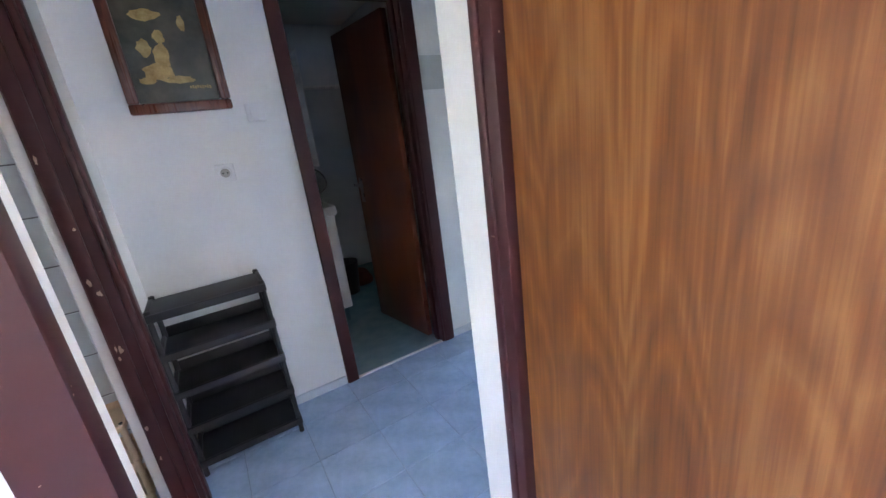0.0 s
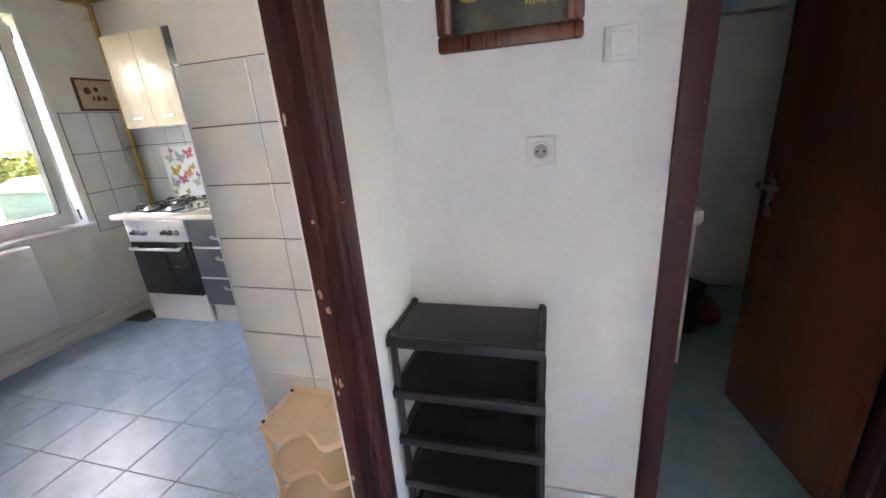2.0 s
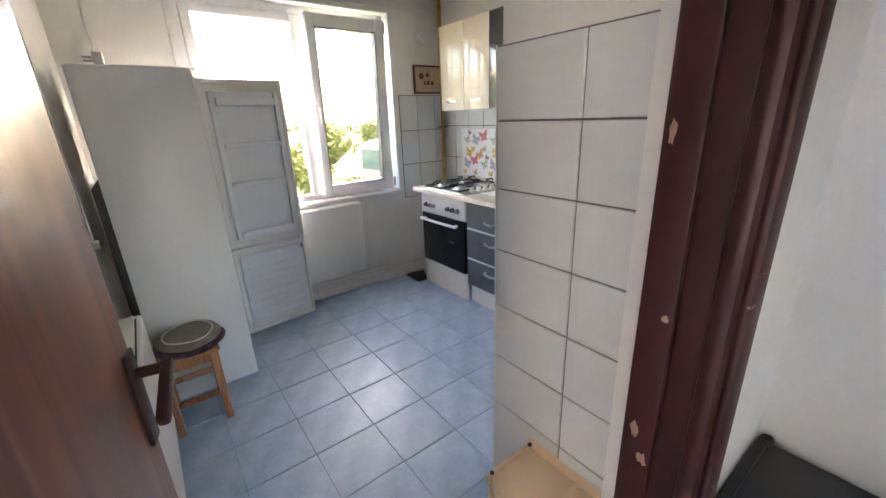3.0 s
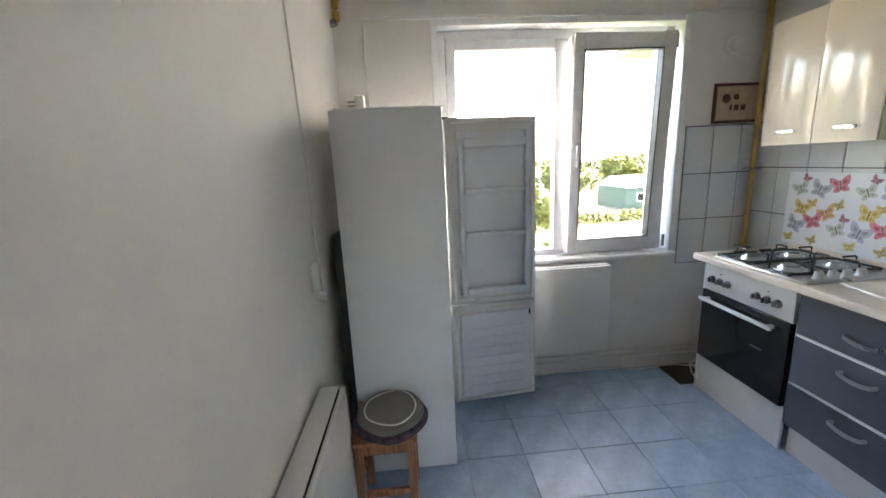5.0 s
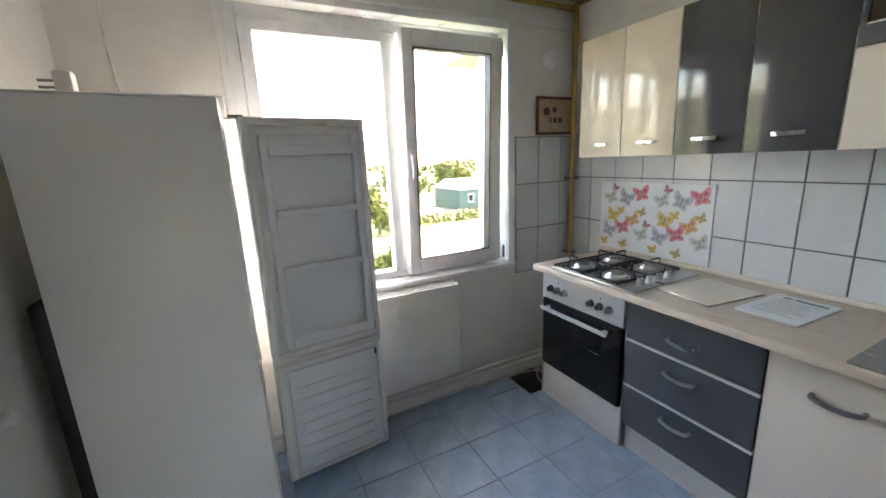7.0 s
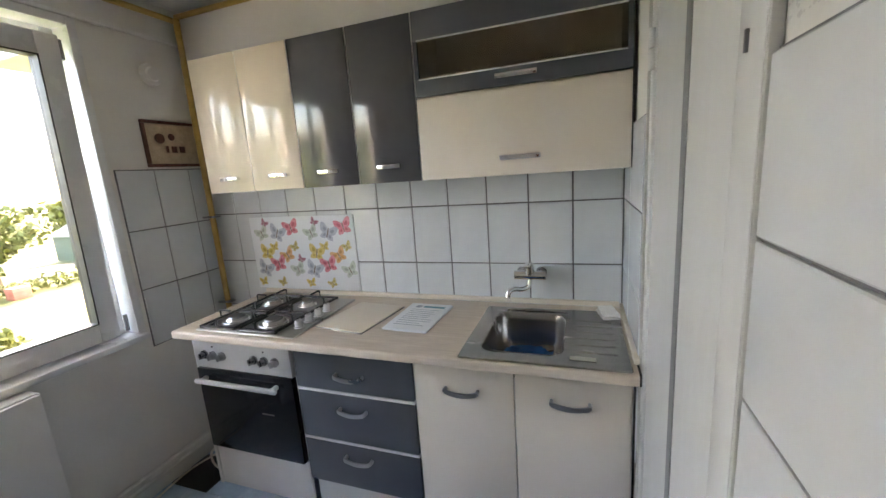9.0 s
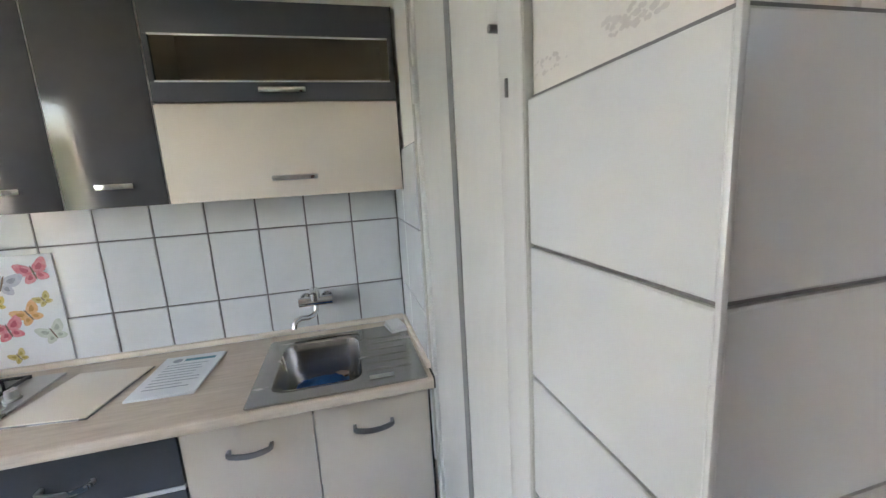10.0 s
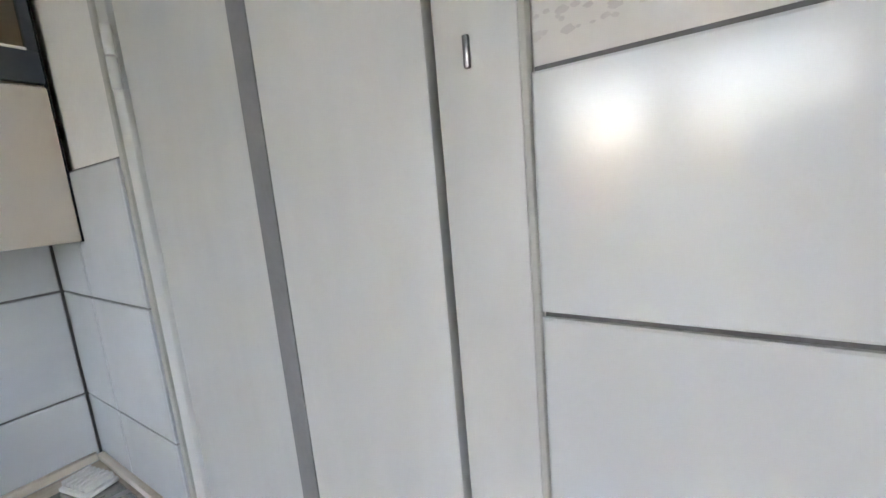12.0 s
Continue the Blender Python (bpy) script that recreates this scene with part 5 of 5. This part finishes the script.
def beige_shelf():
    r = thing("corner_shelf", (-0.75, 2.04, 0), "low beige plastic shelf with wavy trays", "shelf")
    x0, x1, y0, y1 = -0.935, -0.565, 1.955, 2.145
    for z in (0.39, 0.215, 0.05):
        bm = bmesh.new()
        N = 28
        top, bot = [], []
        for i in range(N + 1):
            u = i / N
            yf = y0 - 0.022 + 0.020 * math.cos(4 * math.pi * u)
            zf = z - 0.004 + 0.006 * math.cos(4 * math.pi * u)
            x = x0 + (x1 - x0) * u
            dz = 0.005 if 0.47 < u < 0.53 else 0.0
            top.append([bm.verts.new(p) for p in ((x, y1, z + 0.03), (x, y1 - 0.01, z + 0.004 + dz), (x, y0 + 0.03, z + dz), (x, yf + 0.006, zf + 0.006), (x, yf, zf - 0.016), (x, yf + 0.012, zf - 0.016), (x, y0 + 0.03, z - 0.008), (x, y1, z - 0.008))])
        for a, b in zip(top, top[1:]):
            for k in range(8):
                bm.faces.new((a[k], a[(k + 1) % 8], b[(k + 1) % 8], b[k]))
        bm.faces.new(top[0][::-1]); bm.faces.new(top[-1])
        for x in (x0, x1 - 0.012):
            box(bm, x, x + 0.012, y0 - 0.015, y1, z - 0.014, z + 0.014, bevel=0.004)
        part("tray", bm, BEIGE_PLASTIC, r)
    for x in (x0 + 0.01, x1 - 0.012):
        for y in (y0 + 0.004, y1 - 0.014):
            part("post", cyl(bmesh.new(), (x, y, 0), (x, y, 0.395), 0.012, seg=12), BEIGE_PLASTIC, r)
            part("plug", cyl(bmesh.new(), (x, y, 0.404), (x, y, 0.409), 0.007, seg=10), BLACK_PLASTIC, r)


def wall_fittings():
    s = thing("power_socket", (0.04, HN, 1.29), "white plastic power socket on the wall", "socket")
    part("plate", B(0.0, 0.08, HN - 0.01, HN, 1.25, 1.33, bevel=0.004), PLASTIC, s)
    bm = cyl(bmesh.new(), (0.04, HN - 0.01, 1.29), (0.04, HN - 0.014, 1.29), 0.027, 0.025, 28)
    part("ring", bm, PLASTIC, s)
    part("well", cyl(bmesh.new(), (0.04, HN - 0.014, 1.29), (0.04, HN - 0.015, 1.29), 0.020, seg=24), surface("socket_grey", (0.30, 0.28, 0.25), (0.38, 0.36, 0.33), 9), s)
    # pin holes are raised near-black discs, their inner shade put into colour
    bm = bmesh.new()
    for x in (0.031, 0.049):
        cyl(bm, (x, HN - 0.0148, 1.29), (x, HN - 0.016, 1.29), 0.0035, seg=10)
    part("hole", bm, GAP_SHADE, s)
    w = thing("light_switch", (0.23, HN, 1.54), "white plastic light switch on the wall", "switch")
    part("plate", B(0.19, 0.27, HN - 0.01, HN, 1.50, 1.58, bevel=0.004), PLASTIC, w)
    part("rocker", B(0.206, 0.254, HN - 0.015, HN - 0.009, 1.513, 1.567, bevel=0.003), PLASTIC, w)
    p = thing("framed_picture", (-0.05, HN, 1.56), "dark picture with golden shapes in a reddish wooden frame", "picture")
    x0, x1, z0, z1, t = -0.233, 0.142, 1.562, 2.06, 0.042
    pieces("frame", ((x0, x1, HN - 0.025, HN, z0, z0 + t), (x0, x1, HN - 0.025, HN, z1 - t, z1), (x0, x0 + t, HN - 0.025, HN, z0 + t, z1 - t), (x1 - t, x1, HN - 0.025, HN, z0 + t, z1 - t),), FRAME_WOOD, p, 0.008)
    part("canvas", B(x0 + t, x1 - t, HN - 0.012, HN, z0 + t, z1 - t), PICTURE_DARK, p)
    bm = bmesh.new()
    rnd = random.Random(5)
    for cx, cz, rx, rz in ((-0.10, 1.72, 0.055, 0.035), (-0.07, 1.78, 0.032, 0.05), (-0.12, 1.81, 0.028, 0.032), (-0.03, 1.69, 0.055, 0.015), (-0.14, 1.69, 0.03, 0.014), (-0.06, 1.85, 0.02, 0.026), (-0.09, 1.93, 0.06, 0.022), (0.03, 1.90, 0.014, 0.03)):
        vs = [bm.verts.new((cx + rx * math.cos(a) * rnd.uniform(0.75, 1.15), HN - 0.0126, cz + rz * math.sin(a) * rnd.uniform(0.75, 1.15))) for a in [math.tau * k / 16 for k in range(16)]]
        bm.faces.new(vs)
        part("motif", bm, PICTURE_GOLD, p, "golden painted shape")
        bm = bmesh.new()
    bm.free()
    bm = bmesh.new()
    for i in range(9):
        box(bm, 0.0 + i * 0.009, 0.006 + i * 0.009, HN - 0.0125, HN - 0.012, 1.655 - 0.002 * (i % 3), 1.664 + 0.002 * (i % 2))
    part("lettering", bm, PICTURE_GOLD, p)


def bathroom():
    v = thing("vanity_unit", (0.5, 3.35, 0), "white bathroom vanity unit on short legs", "vanity")
    part("cabinet", B(0.02, 0.62, 3.3, 3.75, 0.12, 0.82, bevel=0.004), BOARD_WHITE, v)
    part("side_panel", B(0.62, 0.70, 2.98, 3.45, 0.12, 0.86, bevel=0.004), BOARD_WHITE, v)
    part("basin", B(0.0, 0.72, 2.95, 3.78, 0.86, 0.93, bevel=0.02), PLASTIC, v)
    for x, y in ((0.66, 3.02), (0.66, 3.4), (0.1, 3.7)):
        part("leg", cyl(bmesh.new(), (x, y, 0), (x, y, 0.12), 0.014), CHROME, v)
    m = thing("mirror_cabinet", (0.55, 3.2, 1.2), "slim white bathroom mirror cabinet", "mirror")
    part("body", B(0.0, 0.64, 3.16, 3.20, 1.22, 1.95, bevel=0.004), BOARD_WHITE, m)
    part("mirror", B(0.645, 0.652, 2.9, 3.2, 1.22, 1.95), PLASTIC, m)
    b = thing("waste_bin", (0.86, 3.6, 0), "black plastic waste bin on the floor", "bin")
    part("bucket", cyl(bmesh.new(), (0.86, 3.6, 0), (0.86, 3.6, 0.30), 0.10, 0.13, 24), BLACK_PLASTIC, b)
    c = thing("floor_cloth", (1.03, 3.75, 0), "reddish crumpled cloth on the bathroom floor", "cloth")
    bm = bmesh.new()
    bmesh.ops.create_icosphere(bm, subdivisions=3, radius=0.13)
    for q in bm.verts:
        q.co = Vector((q.co.x, q.co.y * 0.9, max(q.co.z, -0.05) * 0.9 + 0.045)) * (1 + 0.25 * noise.noise(q.co * 9)) + Vector((1.03, 3.75, 0))
        q.co.z = max(q.co.z, 0.001)
    part("cloth", bm, RED_BROWN, c)
    h = thing("shower_hose", (0.9, 4.2, 1.0), "grey shower hose looped on the wall", "hose")
    part("hose", tube(bmesh.new(), arc([(0.72, 4.27, 1.25), (0.70, 4.25, 1.0), (0.85, 4.24, 0.86), (1.02, 4.25, 0.95), (0.98, 4.26, 1.1), (0.8, 4.26, 1.12), (0.82, 4.26, 0.6), (0.98, 4.2, 0.35)]), 0.009), DARK_METAL, h)
    part("mixer", B(0.74, 0.98, 4.24, 4.3, 1.0, 1.05, bevel=0.01), CHROME, h)
    k = thing("wall_hook", (0.8, 4.29, 1.7), "dark hooks on the bathroom wall", "hook")
    for x, z in ((0.76, 1.98), (0.86, 1.74), (0.72, 1.86)):
        part("hook", box(bmesh.new(), x, x + 0.05, 4.27, 4.3, z, z + 0.02, bevel=0.005), BLACK_PLASTIC, k)
    s = thing("glass_shelf", (1.0, 4.2, 1.85), "thin white shelf on the bathroom wall", "shelf")
    part("board", B(0.86, 1.4, 4.16, 4.3, 1.88, 1.9, bevel=0.004), PLASTIC, s)


shoe_rack(); beige_shelf(); wall_fittings(); bathroom()


# ---- scuffs above the tiling ----
def scuffs():
    rnd = random.Random(11)
    for cy, n in ((2.26, 46), (2.40, 26)):
        bm = bmesh.new()
        for i in range(n):
            y, z = cy + rnd.uniform(-0.04, 0.04), 1.648 + rnd.uniform(-0.006, 0.012)
            r = rnd.uniform(0.0012, 0.0034)
            vs = [bm.verts.new((KP - 0.0009 - 0.00002 * i, y + 1.8 * r * math.cos(math.tau * k / 9) * rnd.uniform(0.6, 1.2), z + r * math.sin(math.tau * k / 9) * rnd.uniform(0.6, 1.2))) for k in range(9)]
            bm.faces.new(vs)
        structure("paint_scuff", bm, STAIN, "grey smear of filler on the plaster above the tiles", "scuff")


scuffs()


# ---- outdoors: third-floor view ----
GZ = -6.5
structure("ground", B(-900, -6, -700, 700, GZ - 0.5, GZ), GRASS, "green and dry grass ground reaching the horizon", "ground")
structure("yard", B(-43, -37.5, 10, 60, GZ, GZ + 0.02), DUST, "pale dusty yard and lane", "yard")
structure("road", B(-62, -56, -120, 120, GZ, GZ + 0.02), DUST, "pale road beyond the gardens", "road")


def crown(bm, c, r, n, rnd, size):
    """Many small leaf clumps scattered through an uneven ball."""
    for i in range(n):
        d = Vector((rnd.gauss(0, 1), rnd.gauss(0, 1), rnd.gauss(0, 1))).normalized()
        k = rnd.uniform(0.45, 1.0) * (1 + 0.35 * noise.noise(d * 2.1 + Vector(c)))
        p = Vector(c) + Vector((d.x * r[0], d.y * r[0], d.z * r[1])) * k
        a, b = Vector((rnd.uniform(-1, 1), rnd.uniform(-1, 1), rnd.uniform(-1, 1))).normalized() * size, Vector((rnd.uniform(-1, 1), rnd.uniform(-1, 1), rnd.uniform(-1, 1))).normalized() * size
        vs = [bm.verts.new(p + q) for q in (-a, b * 0.7, a, -b * 0.7)]
        bm.faces.new(vs)


def tree(x, y, h, r, seed, mat_, label, n=1500, size=0.28):
    rnd = random.Random(seed)
    t = thing("tree", (x, y, GZ), label, "tree", "garden trees")
    bm = cyl(bmesh.new(), (x, y, GZ), (x + 0.1, y, GZ + h * 0.55), 0.16 * r / 2, 0.08 * r / 2, 10)
    for k in range(6):
        a = k * 1.05
        cyl(bm, (x, y, GZ + h * (0.25 + 0.05 * k)), (x + r * 0.6 * math.cos(a), y + r * 0.6 * math.sin(a), GZ + h * (0.5 + 0.06 * k)), 0.06 * r / 2, 0.02, 6)
    part("trunk", bm, BARK, t)
    bm = bmesh.new()
    for k in range(7):
        o = Vector((rnd.uniform(-0.5, 0.5) * r, rnd.uniform(-0.5, 0.5) * r, rnd.uniform(-0.38, 0.22) * h))
        crown(bm, Vector((x, y, GZ + h * 0.6)) + o, (r * rnd.uniform(0.45, 0.7), h * rnd.uniform(0.14, 0.24)), n // 7, rnd, size)
    part("crown", bm, mat_, t)


tree(-50, 20.6, 9.0, 3.6, 1, LEAF, "broad green garden tree", 2600, 0.32)
tree(-44, 15.0, 6.0, 2.4, 2, LEAF_PALE, "pale green fruit tree", 1600, 0.3)
tree(-34, 8.6, 5.2, 2.2, 3, LEAF_PALE, "pale green fruit tree", 1600, 0.26)
tree(-28, 3.5, 4.8, 2.2, 4, LEAF, "dense green garden tree", 1600, 0.26)
tree(-80, 44.0, 8.4, 5.0, 5, LEAF_PALE, "pale green tree beyond the shed", 1800, 0.5)
tree(-56, 10.0, 6.6, 3.2, 6, LEAF, "dense green garden tree", 1700, 0.38)
tree(-60, -6.0, 7.0, 4.5, 7, LEAF, "dense green garden tree", 1600, 0.45)
tree(-27, 10.4, 2.4, 1.7, 9, LEAF_PALE, "low pale shrub by the lane", 1400, 0.2)
tree(-30, 6.6, 2.4, 1.6, 10, LEAF_PALE, "low pale shrub by the lane", 1400, 0.2)
tree(-66, 26.5, 7.4, 3.6, 11, LEAF, "green tree behind the garden", 1600, 0.45)
bm = bmesh.new()
rnd_far = random.Random(21)
for i in range(150):
    yy = -260 + i * 4.2 + rnd_far.uniform(-2, 2)
    crown(bm, (-240 + rnd_far.uniform(-30, 30), yy, GZ + 3), (rnd_far.uniform(4, 8), rnd_far.uniform(3, 5.5)), 45, rnd_far, 1.6)
solid("far_trees", bm, LEAF, "distant belt of green trees", "trees", "stuff")
bm = bmesh.new()
for i in range(36):
    crown(bm, (-47.5 + rnd_far.uniform(-0.8, 0.8), 17 + i * 0.8, GZ + 0.6), (0.9, 0.8), 60, rnd_far, 0.22)
solid("hedge", bm, LEAF_PALE, "ragged pale green hedge along the lane", "hedge", "stuff")


def house(x, y, w, d, h, wall_m, roof_m, label, rise=1.6):
    b = thing("house", (x, y, GZ), label, "house", "garden buildings")
    part("wall", B(x - w / 2, x + w / 2, y - d / 2, y + d / 2, GZ, GZ + h, bevel=0.02), wall_m, b)
    bm = bmesh.new()
    o = 0.4
    A = [bm.verts.new(p) for p in ((x - w / 2 - o, y - d / 2 - o, GZ + h), (x + w / 2 + o, y - d / 2 - o, GZ + h), (x + w / 2 + o, y + d / 2 + o, GZ + h), (x - w / 2 - o, y + d / 2 + o, GZ + h))]
    R = [bm.verts.new((x, y - d / 2 - o, GZ + h + rise)), bm.verts.new((x, y + d / 2 + o, GZ + h + rise))]
    for f in ((A[0], A[1], R[0]), (A[2], A[3], R[1]), (A[1], A[2], R[1], R[0]), (A[3], A[0], R[0], R[1]), (A[3], A[2], A[1], A[0])):
        bm.faces.new(f)
    part("roof", bm, roof_m, b)
    for k in range(3):
        yy = y - d / 2 + d * (k + 0.5) / 3
        win = part("window", B(x + w / 2, x + w / 2 + 0.06, yy - 0.5, yy + 0.5, GZ + h * 0.35, GZ + h * 0.75, bevel=0.01), UPVC, b)
        part("pane", B(x + w / 2 + 0.06, x + w / 2 + 0.07, yy - 0.42, yy + 0.42, GZ + h * 0.38, GZ + h * 0.72), OVEN_GLASS, win)


house(-61, 39, 9, 13, 3.2, SHED_GREEN, ROOF_GREY, "green shed with a grey sheet roof", 1.6)
house(-62, 14, 8, 7, 3.0, HOUSE_WHITE, ROOF_RED, "white house with a red roof")
house(-52, 3.5, 4, 5, 2.4, HOUSE_WHITE, ROOF_GREY, "small white outbuilding with a grey roof")
house(-110, 30, 10, 14, 4, HOUSE_WHITE, ROOF_RED, "distant white house with a red roof")
c = thing("shed_box", (-45.6, 19.9, GZ), "small red box in the garden", "box")
part("box", B(-46.2, -45.0, 19.3, 20.5, GZ, GZ + 1.0, bevel=0.04), ROOF_RED, c)
c = thing("sheet_stack", (-54, 25.5, GZ), "pale sheets stacked in the garden", "stack")
part("sheets", B(-55, -52.5, 23.5, 27.5, GZ, GZ + 0.9, bevel=0.05), HOUSE_WHITE, c)
c = thing("fence_post", (-40, 9.6, GZ), "pale concrete post in the garden", "post")
part("post", B(-40.15, -39.85, 9.45, 9.75, GZ, GZ + 3.2, bevel=0.03), HOUSE_WHITE, c)
# projecting neighbour wing with its eave, seen beside the window
n = thing("apartment_wing", (-4.3, 4.6, GZ), "peach rendered projecting wing of the block with an eave", "building")
part("wall", B(-4.9, KW - 0.33, 3.87, 9.0, GZ, 3.0, bevel=0.02), FACADE, n)
part("eave", B(-5.25, KW - 0.33, 3.66, 9.0, 2.46, 2.54, bevel=0.02), PATCH, n)


# ---- tiles: pieces of walls and floors ----
def tile_mesh(name, w, h, t, axis, material):
    """Tile mesh of real size with a bevelled front edge; axis names its facing."""
    bm = bmesh.new()
    e = 0.0022
    a = [bm.verts.new((p[0], p[1], 0)) for p in ((0, 0), (w, 0), (w, h), (0, h))]
    b = [bm.verts.new((p[0], p[1], t - e * 0.7)) for p in ((0, 0), (w, 0), (w, h), (0, h))]
    c = [bm.verts.new((p[0], p[1], t)) for p in ((e, e), (w - e, e), (w - e, h - e), (e, h - e))]
    for u, v in ((a, b), (b, c)):
        for k in range(4):
            bm.faces.new((u[k], u[(k + 1) % 4], v[(k + 1) % 4], v[k]))
    bm.faces.new(c)
    turn = {"z": Matrix(), "-y": Matrix(((1, 0, 0, 0), (0, 0, -1, 0), (0, 1, 0, 0), (0, 0, 0, 1))), "-x": Matrix(((0, 0, -1, 0), (-1, 0, 0, 0), (0, 1, 0, 0), (0, 0, 0, 1))), "x": Matrix(((0, 0, 1, 0), (1, 0, 0, 0), (0, 1, 0, 0), (0, 0, 0, 1)))}[axis]
    bmesh.ops.transform(bm, matrix=turn, verts=bm.verts)
    return mesh_of(name, bm, material)


CACHE = {}
tile_rnd = random.Random(2)


def tile_field(parent, axis, us, vs, at, material, joint, t=0.006, wobble=0.0004):
    """Tiles between the joint lines us (along) and vs (up), on the plane at."""
    for u0, u1 in zip(us, us[1:]):
        for v0, v1 in zip(vs, vs[1:]):
            w, h = round(abs(u1 - u0) - joint, 4), round(v1 - v0 - joint, 4)
            key = (w, h, axis, material.name)
            if key not in CACHE:
                CACHE[key] = tile_mesh("tile", w, h, t, axis, material)
            ob = new("tile", CACHE[key])
            ob.parent = parent
            d = tile_rnd.uniform(-wobble, wobble)
            lo = min(u0, u1) + joint / 2
            hi = max(u0, u1) - joint / 2
            if axis == "z":
                ob.location = (lo, v0 + joint / 2, at + d)
            elif axis == "-y":
                ob.location = (lo, at + d, v0 + joint / 2)
            elif axis == "-x":
                ob.location = (at + d, hi, v0 + joint / 2)
            else:
                ob.location = (at + d, lo, v0 + joint / 2)


def steps(a, b, p, q0):
    """Joint lines from a to b, p apart, through q0."""
    k0 = math.ceil((a - q0) / p + 0.02)
    out = [a]
    x = q0 + k0 * p
    while x < b - 0.02:
        out.append(x); x += p
    return out + [b]


def tiled(name, bm, label):
    return structure(name, bm, GROUT, label, "tiling")


fn = tiled("tiling_north", B(KW, KE, KN - 0.006, KN, 0.5, 1.64), "pale glazed upright wall tiles with dark joints")
tile_field(fn, "-y", steps(KW + 0.012, KE - 0.012, 0.1858, -1.141), [0.53, 0.808, 1.085, 1.362, 1.638], KN - 0.006, TILE, 0.006)
fw = tiled("tiling_west", B(KW, KW + 0.005, 3.198, KN - 0.012, 0.745, 1.635), "pale glazed wall tiles beside the window")
tile_field(fw, "x", [3.2, 3.382, 3.57, KN - 0.014], [0.748, 1.045, 1.338, 1.632], KW + 0.005, TILE, 0.006)
fe = tiled("tiling_sink_side", B(KE - 0.005, KE, 3.178, KN - 0.006, 0.5, 1.64), "pale glazed wall tiles beside the sink")
tile_field(fe, "-x", [3.18, 3.47, KN - 0.014], [0.53, 0.808, 1.085, 1.362, 1.638], KE - 0.005, TILE, 0.004, 0.006, 0.0)
rows = [0.0] + [1.427 - 0.1945 * k for k in range(7, 0, -1)] + [1.427, 1.62]
fp = tiled("tiling_pier", many((KP - 0.005, KP, 2.165, 2.436, 0, 1.622), (KP - 0.005, -0.52, 2.161, 2.166, 0, 1.622), (-0.525, -0.52, 1.855, 2.161, 0, 1.622)), "pale glazed wide wall tiles on the pier")
tile_field(fp, "-x", [2.156, 2.44], rows, KP - 0.005, TILE_PIER, 0.005)
tile_field(fp, "-y", [KP - 0.009, -0.832, -0.545, -0.528], rows, 2.161, TILE_PIER, 0.005)
tile_field(fp, "-x", [1.86, 2.11, 2.152], rows, -0.525, TILE_PIER, 0.005)
part("corner_bead", B(KP - 0.0125, KP - 0.0065, 2.1535, 2.1585, 0, 1.624, bevel=0.001), TILE_PIER, fp)
kf = bpy.data.objects["floor_kitchen"]
tile_field(kf, "z", steps(KW, -0.505, 0.2885, -1.762), steps(KS, KN - 0.3, 0.2935, 1.951), -0.0065, FLOOR_TILE, 0.0028, 0.0065, 0.0002)
hf = bpy.data.objects["floor"]
tile_field(hf, "z", steps(-0.50, HE, 0.29, 0.36), steps(0.865, HN - 0.002, 0.29, 2.0), -0.0065, FLOOR_TILE, 0.0028, 0.0065, 0.0002)
